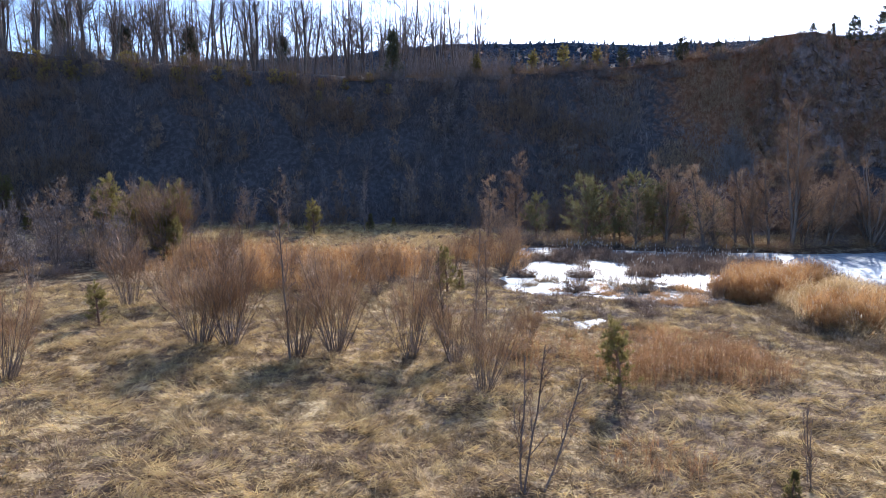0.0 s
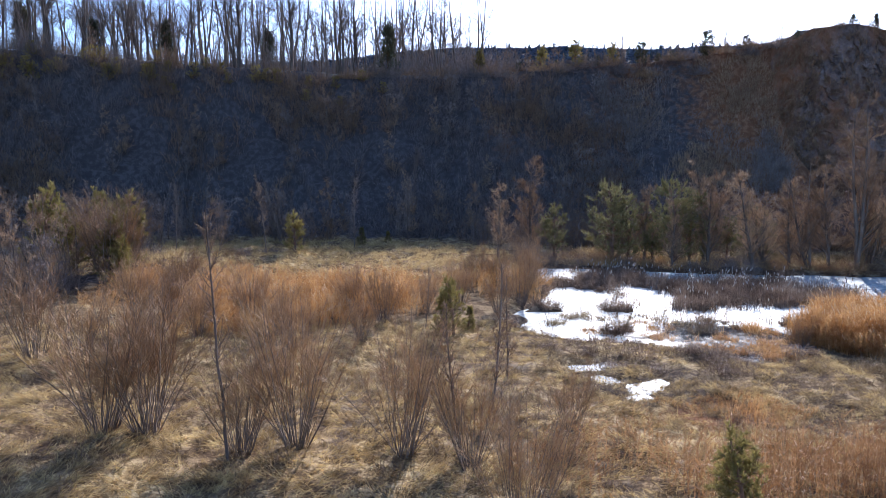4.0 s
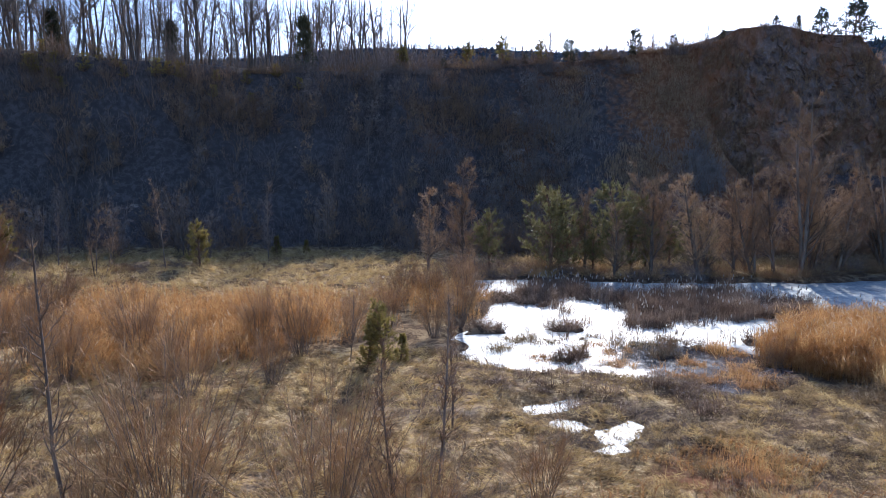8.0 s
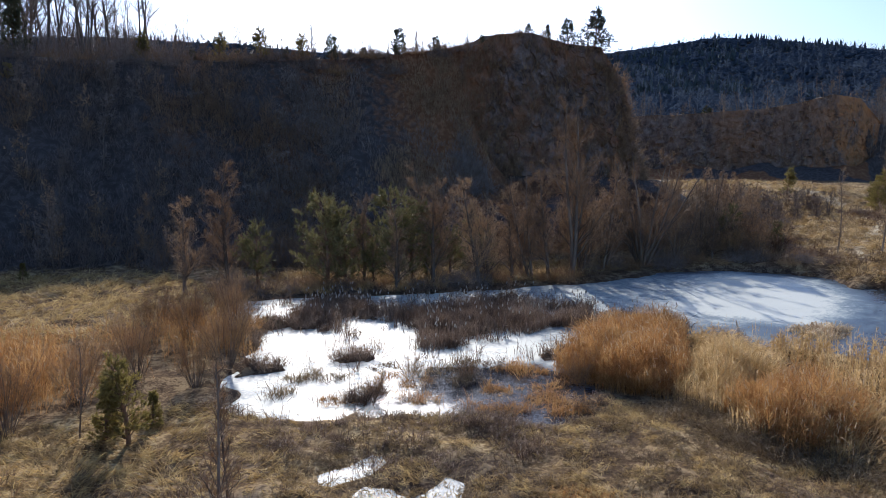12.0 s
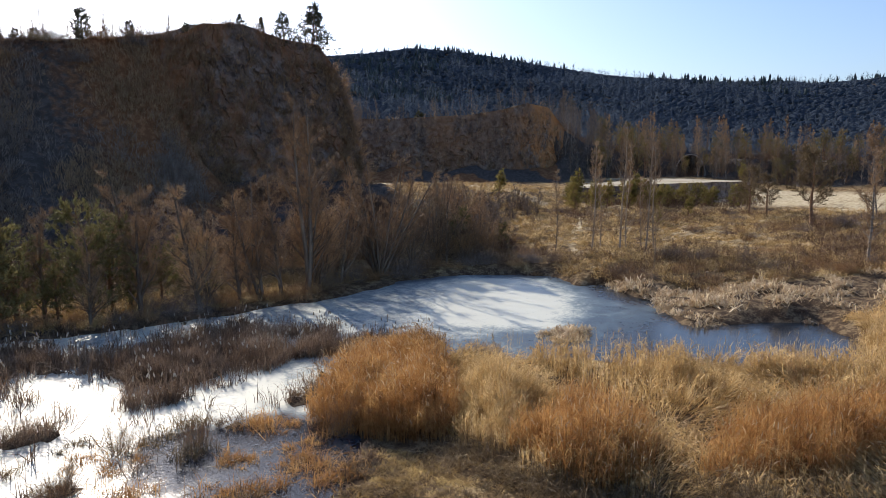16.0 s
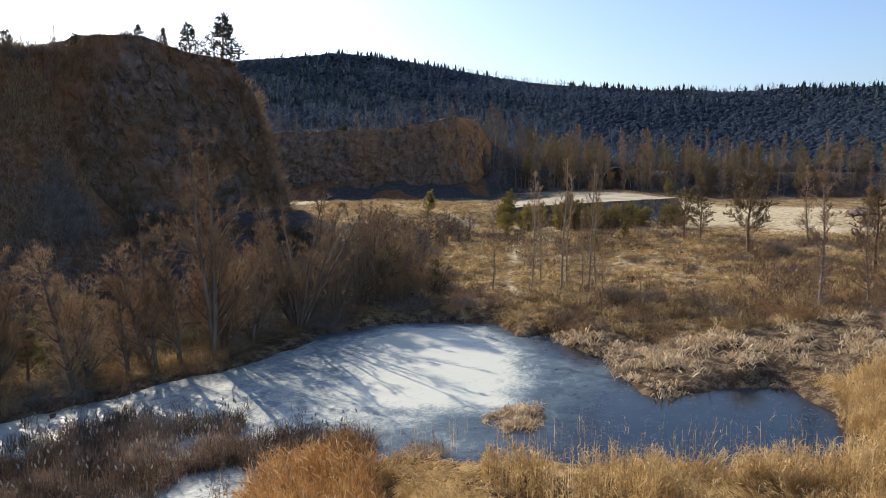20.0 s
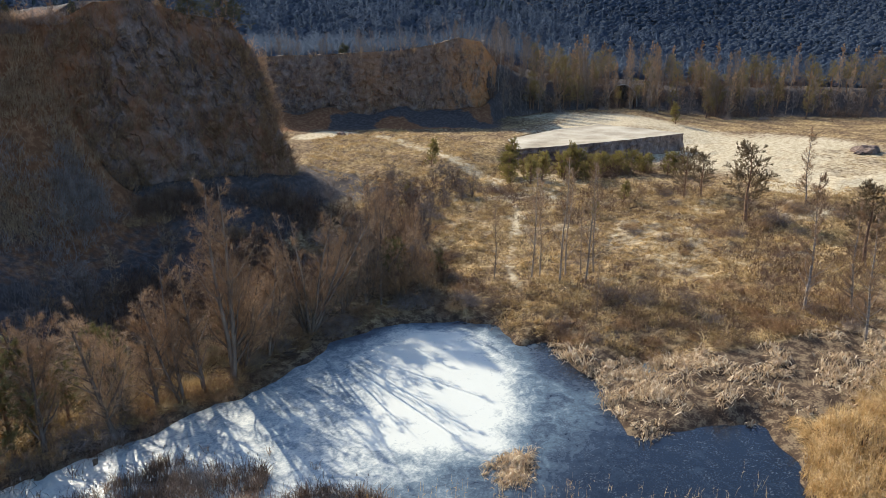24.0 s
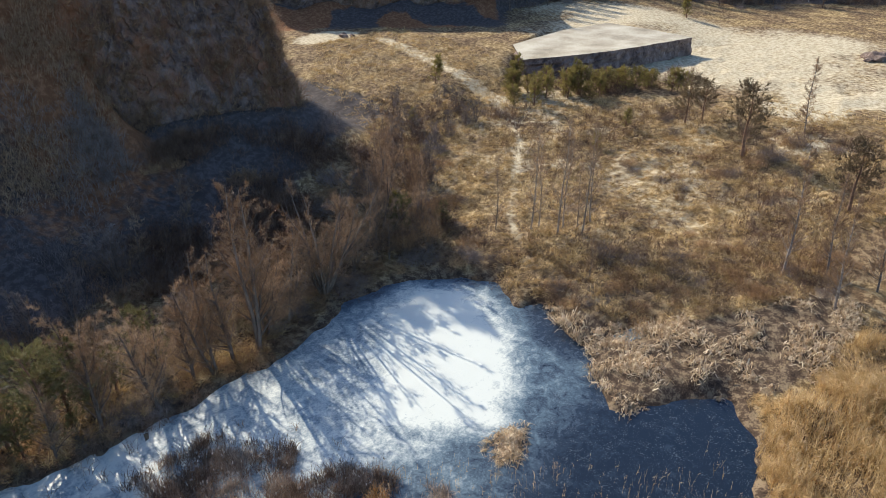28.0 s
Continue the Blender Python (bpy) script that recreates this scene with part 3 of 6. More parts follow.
    zt = np.interp(az, [38, 42, 47, 52.8, 55, 56.5, 57.8, 60, 64, 76, 100, 130], [13.6, 14.0, 14.4, 15.0, 16.8, 16.9, 15, 10.5, 8, 7, 6.5, 2])
    rock = 1 - step(57, 60, az)
    talus = step(-10, -1.2, D - wall + 3.0 * (fbm(az, D * 0, 2.0, 98) - 0.5)) * np.minimum(2.6, zt - 2) * (0.3 + 1.0 * fbm(az, D * 0, 2.4, 99)) + step(-9, -6, D - wall) * 0.7 * (fbm(x, y, 2.5, 96) - 0.5)
    bank = rock * (talus + step(0.8, 2.6, D - wall) * (zt - 6.2)) + (1 - rock) * step(-6, 4, D - wall) * (zt - 2)
    z = z + bank * step(36, 40, az) * (1 - step(125, 150, az)) * (D > 70)
    # the quarry floor's upper level, behind and beside the platform
    lo = np.interp(az, [36, 50, 55, 59, 62, 74], [58, 60, 64, 80, 104, 108])
    z = z + 1.75 * step(0, 1, (D - lo) / np.interp(az, [36, 55, 62], [26, 24, 6])) * step(76, 68, az) * step(34, 38, az) * step(52, 62, x) * step(3, -2, D - wall)
    # far hills
    R = np.hypot(x - 5, y - 22)
    a2 = np.degrees(np.arctan2(x - 5, y - 22))
    el = np.interp(a2, [-180, -120, -60, -30, 0, 10, 25, 38, 46, 50, 55.5, 64, 70, 76, 86, 95, 120, 180], [0.8, 1, 3, 5.9, 7.9, 8.5, 7.8, 7.4, 8.0, 7.85, 7.2, 6.25, 5.65, 4.95, 4.95, 5.0, 2.5, 0.8])
    Hh = 560 * np.tan(np.radians(el)) + 5
    hill = Hh * (0.25 * step(190, 330, R) + 0.75 * step(260, 560, R)) * (1 - 0.35 * step(600, 1500, R)) + step(250, 400, R) * 16 * (fbm(x, y, 130, 51) - 0.5)
    return np.where(R > 180, np.maximum(z, hill * step(180, 260, R)), z)


def land1(x, y):
    return float(land(np.array([x]), np.array([y]))[0])


def axis(*runs):
    return np.unique(np.concatenate([np.arange(a, b, d) for a, b, d in runs]).round(3))


def build_ground():
    far = 60 * 1.16 ** np.arange(1, 27)
    gx = np.concatenate([-60 - (far - 60), axis((-60, -24, 0.9), (-24, 42, 0.36), (42, 70, 0.6), (70, 135, 1.0), (135, 240, 3)), 240 + (far - 60)])
    gy = np.concatenate([-20 - (far - 60)[:16], axis((-20, 6, 1.5), (6, 56, 0.36), (56, 92, 0.6), (92, 130, 1.2), (130, 260, 4)), 260 + (far - 60)])
    gx.sort(), gy.sort()
    X, Y = np.meshgrid(gx, gy)
    x, y = X.ravel(), Y.ravel()
    z = land(x, y)
    nx, ny = len(gx), len(gy)
    j, i = np.meshgrid(np.arange(ny - 1), np.arange(nx - 1), indexing="ij")
    a = (j * nx + i).ravel()
    faces = np.stack([a, a + 1, a + nx + 1, a + nx], -1)
    az, D = np.degrees(np.arctan2(x - VX, y - VY)), np.hypot(x - VX, y - VY)
    foot = np.interp(x, [-300, -60, -25, 0, 10, 21, 33, 40, 56], [58, 58, 66, 64.5, 60, 60, 61, 62, 68])
    pd = inside_distance(x, y, POND)
    litter = 1.1 * step(-2, 3, y - foot) * (1 - step(58, 62, x)) + 1.1 * step(150, 200, D) + 0.9 * step(6, 2, np.hypot((x + 22) * 0.7, y - 46))
    litter += (0.8 + 0.2 * step(120, 123, D)) * step(36, 40, az) * (1 - step(58, 60, az)) * step(107, 111, D) * (D < 200)
    litter += 0.4 * step(4, 1, np.abs(y - 50.5 - 0.02 * x)) * step(4, 8, x) * (1 - step(40, 44, x)) + 0.35 * step(44, 50, x) * step(62, 50, x) * step(30, 40, y)
    litter += 1.0 * step(56, 60, az) * step(-9, -3, D - np.interp(az, [57, 60, 64, 68, 76, 86, 100], [124, 134, 146, 154, 160, 176, 190])) * (D > 90) * (az < 120)
    litter += 0.3 * step(-0.6, 1.0, inside_distance(x, y, BANK_AREA)) + 0.35 * step(0.5, 0.62, fbm(x, y, 6, 91)) * step(60, 30, np.hypot(x, y - 18))
    earth = 0.85 * step(0.0, 1.0, step(-4, 34, x) + 1.2 * (fbm(x, y * 0.4, 5, 92) - 0.5)) * (1 - step(33, 36, x)) * step(61, 72, y + 5 * (fbm(x, y, 4, 90) - 0.5)) * (0.45 + 0.55 * step(0.3, 0.6, fbm(x + 0.3 * y, y * 0.25, 4, 95)))
    earth += 1.5 * step(0.42, 0.6, fbm(x, y, 7, 94)) * step(36, 41, az) * (1 - step(57, 59, az)) * step(106, 112, D) * (D < 123)
    earth += 0.7 * step(2.6, 0.8, np.hypot(x - 7.3, (y - 25.6) * 1.3))
    mud = 0.9 * step(-1.5, 0.2, pd) + 0.75 * step(2.6, 0.6, np.hypot((x - 6) * 0.8, y - 28.4)) + 0.38 * step(7.5, 4, np.hypot((x - 10.5) * 0.9, (y - 28) * 1.1))
    mud += 0.8 * step(3.0, 0.5, np.hypot((x - 31) / 3.2, (y - 25) / 1.6)) * 0.4
    mud += 1.1 * step(-0.5, 0.8, inside_distance(x, y, SEDGE_AREA))
    sand = step(80, 98, x) * step(140, 120, x) * step(-10, 20, y) * (0.3 + 0.7 * step(58, 65, az)) * (0.62 + 1.5 * (fbm(x, y * 1.8, 18, 61) - 0.36))
    sand += 0.42 * step(0.6, 0.15, line_distance(x, y, PATH_LINE[:6])) + 0.7 * step(2.0, 0.6, line_distance(x, y, PATH_LINE[5:])) + 0.75 * step(6, 2, np.hypot((x - 87) * 0.4, y - 33) + 7.0 * (fbm(x, y, 4, 89) - 0.5)) + 0.8 * step(4, 2, np.hypot((x - 77) * 0.5, y - 94.5))
    sand += (0.2 + 0.3 * step(0.5, 0.62, fbm(x + 0.5 * y, y - 0.3 * x, 5, 97))) * step(42, 48, x) * step(82, 74, x) * step(20, 28, y) * step(66, 60, y)
    sand = sand * (1 - np.clip(litter + earth, 0, 1))
    me = mesh_from("ground", np.stack([x, y, z], -1), faces, GROUND, True, {"litter": litter, "earth": earth, "mud": mud, "sand": sand})
    tagged(new("ground", me), "matted straw-coloured grass, mud and chalky quarry floor", "ground", kind="structure")


def build_water():
    gx, gy = np.arange(1.0, 42, 0.22), np.arange(22.5, 53, 0.22)
    X, Y = np.meshgrid(gx, gy)
    x, y = X.ravel(), Y.ravel()
    nx, ny = len(gx), len(gy)
    j, i = np.meshgrid(np.arange(ny - 1), np.arange(nx - 1), indexing="ij")
    a = (j * nx + i).ravel()
    faces = np.stack([a, a + 1, a + nx + 1, a + nx], -1)
    w = 0.94 * step(-3.4, 1.8, inside_distance(x, y, [(23.5, 40), (27.3, 35.2), (31, 36.5), (34, 38.8), (37, 43), (35, 46.8), (31.5, 46.5), (27.2, 43.6)]))
    w = np.maximum(w, 0.66 * step(1.15, 0.7, np.hypot((x - 28.0) / 10.5, (y - 42.3) / 7.4)))
    w = np.maximum(w, 0.72 * step(1.15, 0.7, np.hypot((x - 20) / 8.5, (y - 43.5) / 6.4)))
    w = np.maximum(w, 0.42 * step(6, 2, np.hypot(x - 35, y - 42)))
    w = np.maximum(w, 0.84 * step(19.5, 16, x) * step(33.2, 35.2, y))
    w = np.maximum(w, 0.84 * step(23, 17, x) * step(41, 45, y))
    w = np.maximum(w, 0.42 * step(36, 33.5, x) * step(30, 34.5, y))
    w = np.minimum(w, 1 - 0.95 * step(-0.9, 0.5, inside_distance(x, y, [(9.9, 37), (11.2, 36.2), (13.4, 35.6), (13.2, 33), (10.8, 31.2), (8.9, 32.5), (8.4, 34.6)])))
    w = w - 0.34 * step(0.48, 0.62, fbm(x, y, 1.5, 93)) * (0.45 + 0.55 * step(37.6, 36.2, y)) * step(20, 15, x)
    for px, py, pr in PUDDLES:
        w = np.maximum(w, 0.55 * step(pr + 1.2, pr + 0.4, np.hypot(x - px, y - py)))
    me = mesh_from("water", np.stack([x, y, np.zeros_like(x)], -1), faces, ICE, True, {"white": w})
    tagged(new("water", me), "frozen pond, white snowy ice thinning to dark clear ice", "pond", kind="structure")


build_ground()
build_water()


# ---- rock faces ----
def crag(name, label, base, top, nu, nv, mat, rough, seed, turf=1.0, rust=(0.5, 0.5), brush=0):
    """A rock face between a foot line and a brow line (x, y, z), with ledges, fissures and broken blocks."""
    base, top = np.asarray(base, float), np.asarray(top, float)
    u, v = np.linspace(0, 1, nu), np.linspace(0, 1, nv)

    def along(line):
        t = np.linspace(0, 1, len(line))
        return np.stack([np.interp(u, t, line[:, k]) for k in range(3)], -1)

    B, T = along(base), along(top)
    P = B[None] * (1 - v[:, None, None]) + T[None] * v[:, None, None]
    tan = np.gradient(B, axis=0)
    tan = unit(np.stack([np.convolve(np.pad(tan[:, k], 30, mode="edge"), np.ones(61) / 61, mode="valid") for k in range(3)], -1))
    out = unit(np.stack([tan[:, 1], -tan[:, 0], np.zeros(nu)], -1))
    if out[:, 1].mean() > 0:
        out = -out
    length = np.concatenate([[0], np.cumsum(np.linalg.norm(np.diff(B, axis=0), axis=1))])
    S, Z = np.meshgrid(length, v * np.linalg.norm(T - B, axis=1).mean())
    big = fbm(S, Z * 0.6, 7, seed) - 0.5
    rib = np.abs(fbm(S, Z * 0.15, 2.6, seed + 5, 3) - 0.5) * 2
    chip = fbm(S, Z, 0.9, seed + 13) - 0.5
    # split blocks: each stands a little proud of, or behind, its neighbours
    rng = np.random.default_rng(seed)
    area = length[-1] * Z.max()
    m = int(min(2600, area * 2.2))
    sx, sz = rng.uniform(0, length[-1], m), rng.uniform(0, Z.max(), m)
    proud, dip = rng.normal(0, 1, m), rng.normal(0, 0.35, (m, 2))
    bx, bz = S + 0.8 * (fbm(S, Z, 0.8, seed + 51) - 0.5), Z * 0.8 + 0.8 * (fbm(S, Z, 0.8, seed + 52) - 0.5)
    split = np.zeros_like(S)
    for k in range(len(S)):
        near = np.argmin((bx[k][:, None] - sx) ** 2 + (bz[k][:, None] - sz * 0.8) ** 2, 1)
        split[k] = 0.42 * proud[near] + dip[near, 0] * (bx[k] - sx[near]) + dip[near, 1] * (bz[k] - sz[near] * 0.8)
    bulge = np.sin(np.pi * v)[:, None] ** 0.4
    off = rough * (2.8 * big - 1.2 * rib + 1.2 * chip + 0.34 * split) * bulge
    P = P + out[None] * off[..., None]
    P[..., 2] += rough * 0.5 * (fbm(S, Z, 1.6, seed + 21) - 0.5) * bulge
    # dry brush rooted on the ledges, thickest towards the foot
    pick_v = (rng.uniform(0, 1, brush) ** 1.5 * (nv - 2)).astype(int)
    pick_u = rng.integers(2, nu - 2, brush)
    root = np.repeat(P[pick_v, pick_u] - 0.05 * out[pick_u], 9, 0)
    shoot = unit(np.repeat(out[pick_u], 9, 0) * 0.5 + np.array([0, 0, 0.8]) + rng.normal(0, 0.4, (brush * 9, 3)))
    stem = grow(rng, root, shoot, rng.uniform(0.4, 1.5, brush * 9), 3, 0.2, 0.05)
    fp, fw, ft = fork(rng, stem, 4, 0.2, 1.0, 0.6)
    me = mesh_from("ledge_scrub", *join([tassels(stem, 0.035, rng), slivers(fp, fw, rng.uniform(0.15, 0.45, len(ft)), 0.025, rng)]), TWIG)
    tagged(new("ledge_scrub", me), "dry brown brush rooted on the ledges of the rock face", "scrub", kind="stuff")
    back = P[-1:] - out[None] * np.array([0.5, 1.3, 2.4])[:, None, None]
    back[..., 2] += 0.5 * (fbm(back[..., 0], back[..., 1], 1.2, seed + 33) - 0.5) - np.array([0.05, 0.25, 0.9])[:, None]
    P = np.concatenate([P, back])
    nv += 3
    j, i = np.meshgrid(np.arange(nv - 1), np.arange(nu - 1), indexing="ij")
    a = (j * nu + i).ravel()
    me = mesh_from(name, P.reshape(-1, 3), np.stack([a, a + 1, a + nu + 1, a + nu], -1), mat, False, {"rust": np.tile(np.interp(u, np.linspace(0, 1, len(rust)), rust), nv)})
    me.materials.append(BROW_TURF)
    me.polygons.foreach_set("material_index", ((np.arange(len(a)) // (nu - 1) >= nv - 4) & (np.arange(len(a)) % (nu - 1) < turf * nu)).astype(np.int32))
    return tagged(new(name, me), label, "cliff", kind="structure")


crag("cliff_face", "tall weathered limestone quarry face, grey and ochre, in shade",
     [(29.5, 73.5, 5.0), (33, 73.1, 4.5), (36, 72.7, 4), (40, 71.5, 3.8), (44, 69.7, 3.6), (46.5, 68.7, 3.4), (49.3, 68.7, 3.0), (51.2, 73, 2.2), (55, 92, 1.0)],
     [*zip(BROW_X, BROW_Y, BROW_Z), (47.1, 72.4, 15.0), (49.2, 75.0, 12.6), (52, 93, 10)],
     420, 170, ROCK, 0.7, 3, 0.6, (1, 1, 0.9, 0.75, 0.9, 0.8, 0.6, 0.45, 0.3), 1100)
wall_az = np.radians(np.array([40.0, 42, 45, 48, 51, 53.5, 55.5, 57.2, 58.6]))
wall_d = np.array([119.0, 118.5, 118.8, 119.2, 119.2, 119.5, 121.5, 123, 126])
wall_t = np.array([13.9, 14.2, 14.3, 14.7, 15.0, 15.9, 17.1, 16.4, 12.5])
crag("back_wall_face", "distant broken quarry wall with an ochre scar, in shade",
     [(VX + (d - 0.8) * math.sin(a), VY + (d - 0.8) * math.cos(a), 2.0) for a, d in zip(wall_az, wall_d)],
     [(VX + (d + 1.9) * math.sin(a), VY + (d + 1.9) * math.cos(a), h) for a, d, h in zip(wall_az, wall_d, wall_t)],
     300, 90, ROCK_ORANGE, 0.75, 8, 1.0, (0.1, 0.1, 0.1, 0.2, 0.45, 0.3, 0.15, 0.5, 1, 1, 0.6), 260)


def build_platform():
    """A raised slab of quarry waste with a sheer broken front, running out to the floor on its far side."""
    ring = [(104.4, 52.4, 4.2), (97, 55, 4.2), (90.3, 57.7, 4.15), (85, 61.2, 3.95), (81, 65.5, 3.6), (88, 71, 3.65), (99.5, 69.5, 4.05), (107.6, 66.2, 4.25), (106.4, 59, 4.25)]
    rng = np.random.default_rng(5)
    pts = []
    for (ax, ay, az_), (bx, by, bz) in zip(ring, ring[1:] + ring[:1]):
        n = max(2, int(math.hypot(bx - ax, by - ay) / 0.7))
        for k in range(n):
            t = k / n
            pts.append((ax + (bx - ax) * t, ay + (by - ay) * t, az_ + (bz - az_) * t))
    pts = np.array(pts)
    c = pts.mean(0)
    rows = []
    for r in np.linspace(0.12, 1.0, 14):
        q = c + (pts - c) * r
        q[:, 2] += 0.12 * (fbm(q[:, 0], q[:, 1], 2.5, 71) - 0.5)
        rows.append(q)
    out = unit(np.stack([pts[:, 0] - c[0], pts[:, 1] - c[1], np.zeros(len(pts))], -1))
    for k in range(1, 9):
        q = pts.copy()
        q[:, 2] = pts[:, 2] + (1.2 - pts[:, 2]) * k / 8
        q += out * (rng.normal(0, 0.14, len(pts)) + 0.35 * (k / 8) ** 2 + 0.5 * (fbm(pts[:, 0] + pts[:, 1], q[:, 2] * 3, 2, 73) - 0.5))[:, None]
        rows.append(q)
    V = np.concatenate([[c], *rows])
    n = len(pts)
    i = np.arange(n)
    quads = [np.stack([1 + k * n + i, 1 + k * n + (i + 1) % n, 1 + (k + 1) * n + (i + 1) % n, 1 + (k + 1) * n + i], -1) for k in range(len(rows) - 1)]
    cap = np.stack([np.zeros(n, int), 1 + i, 1 + (i + 1) % n, 1 + (i + 1) % n], -1)[:, :3]
    me = mesh_from("quarry_platform", V, np.concatenate(quads), CHALK)
    # Sides get the darker broken rock, which also stands in for their shade.
    me.materials.append(ROCK)
    for k, p in enumerate(me.polygons):
        p.material_index = 1 if k >= 14 * n - n else 0
    bm = bmesh.new()
    bm.from_mesh(me)
    bm.verts.ensure_lookup_table()
    for a_, b_, c_ in cap.tolist():
        bm.faces.new([bm.verts[a_], bm.verts[b_], bm.verts[c_]])
    bmesh.ops.recalc_face_normals(bm, faces=bm.faces)
    bm.to_mesh(me)
    bm.free()
    tagged(new("quarry_platform", me), "pale raised slab of compacted chalky quarry waste", "platform", kind="structure")


CHALK = material("chalky_waste", [(0.24, 0.20, 0.13), (0.38, 0.33, 0.23), (0.50, 0.45, 0.33)], 0.3, 0.95, 0.6, 5, 0.1, per_object=0.0)
build_platform()


# ---- trees ----
def bare_tree(name, label, seed, height, trunk_r, bark, twig, limbs=26, clear=0.25, spread=0.75, rise=0.10, sub=7, twigs=5, slim=0.42, stems=1, apart=False, fat=1.0, lean=0.16):
    """A leafless tree: trunk, limbs that fork twice, and fine twigs. apart: each limb is a part of its own."""
    rng = np.random.default_rng(seed)
    start = np.zeros((stems, 3))
    start[:, :2] = rng.normal(0, 0.12 if stems > 1 else 0, (stems, 2))
    way = np.tile([0, 0, 1.0], (stems, 1)) + rng.normal(0, lean if stems > 1 else 0.03, (stems, 3)) * [1, 1, 0]
    length = height * rng.uniform(0.8 if stems > 1 else 0.98, 1.0, stems)
    start[:, 2] = -0.25
    trunk = grow(rng, start, way, length, 8, 0.06, 0.03)
    r0 = trunk_r * (1 if stems == 1 else 0.62)
    p, w, t = fork(rng, trunk, limbs // stems, clear, 0.97, spread)
    ll = height * slim * (1.12 - t) ** 0.8 * rng.uniform(0.55, 1.1, len(t))
    L = grow(rng, p, w, ll, 5, 0.16, rise)
    lr = taper(len(t), 5, np.maximum(0.012, r0 * 0.42 * (1.15 - t)), 0.006)
    p2, w2, t2 = fork(rng, L, sub, 0.1, 0.98, 0.8)
    l2 = np.repeat(ll, sub) * 0.45 * (1.15 - t2) * rng.uniform(0.5, 1.25, len(t2))
    S = grow(rng, p2, w2, l2, 3, 0.2, rise)
    sb = tassels(S, 0.02 * fat, rng)
    p3, w3, t3 = fork(rng, S, twigs, 0.05, 1.0, 0.75)
    tw = slivers(p3, unit(w3 + rng.normal(0, 0.15, w3.shape) + np.array([0, 0, rise])), np.clip(np.repeat(l2, twigs) * 0.5, 0.16, 0.7) * rng.uniform(0.5, 1.3, len(t3)), 0.011 * fat, rng)
    ob = thing(name, label, "tree")
    for k in range(stems):
        part("trunk", mesh_from("trunk", *tubes(trunk[k:k + 1], taper(1, 8, r0, 0.012), 6), bark, True), ob)
    if apart:
        for k in range(len(t)):
            part("limb", mesh_from("limb", *tubes(L[k:k + 1], lr[k:k + 1], 4), bark, True), ob)
    else:
        tagged(part("limb_frame", mesh_from("limb_frame", *tubes(L, lr, 3), bark, True), ob), kind="stuff")
    tagged(part("twig_crown", mesh_from("twig_crown", *join([sb, tw]), twig), ob), kind="stuff")
    return ob


def willow_bush(name, label, seed, height, stems=70, twig=None, fan=0.42, foot=0.28, side=7, fat=1.0):
    """A many-stemmed shrub of straight rods that fan out of one stool; each rod is a part."""
    rng = np.random.default_rng(seed)
    a = rng.uniform(0, 2 * np.pi, stems)
    r = foot * np.sqrt(rng.uniform(0, 1, stems))
    start = np.stack([r * np.cos(a), r * np.sin(a), np.full(stems, -0.1)], -1)
    tilt = fan * np.sqrt(rng.uniform(0.02, 1, stems)) * rng.uniform(0.5, 1.25, stems)
    a2 = a + rng.normal(0, 0.4, stems)
    way = np.stack([np.sin(tilt) * np.cos(a2), np.sin(tilt) * np.sin(a2), np.cos(tilt)], -1)
    ln = height * rng.uniform(0.55, 1.05, stems)
    P = grow(rng, start, way, ln, 6, 0.06, 0.02)
    R = taper(stems, 6, rng.uniform(0.008, 0.02, stems), 0.004)
    p, w, t = fork(rng, P, side, 0.35, 0.98, 0.5)
    S = grow(rng, p, w, height * 0.30 * (1.2 - t) * rng.uniform(0.5, 1.2, len(t)), 3, 0.12, 0.06)
    tw = tassels(S, 0.013 * fat, rng)
    p, w, t = fork(rng, S, 5, 0.1, 1.0, 0.45)
    t2 = slivers(p, w, height * 0.10 * rng.uniform(0.5, 1.3, len(t)), 0.008 * fat, rng)
    ob = thing(name, label, "bush")
    for k in range(stems):
        part("stem", mesh_from("stem", *tubes(P[k:k + 1], R[k:k + 1], 4), BARK, True), ob)
    tagged(part("twig_crown", mesh_from("twig_crown", *join([tw, t2]), twig or TWIG_RED), ob), kind="stuff")
    return ob


def needle_spray(rng, P, n, length, width, droop=0.0):
    """Tufts of needles as narrow blades along chains."""
    p, w, t = fork(rng, P, n, 0.25, 1.0, 0.75)
    w = unit(w + np.array([0, 0, 0.15 - droop]))
    return slivers(p, w, length * rng.uniform(0.6, 1.25, len(t)), width, rng)


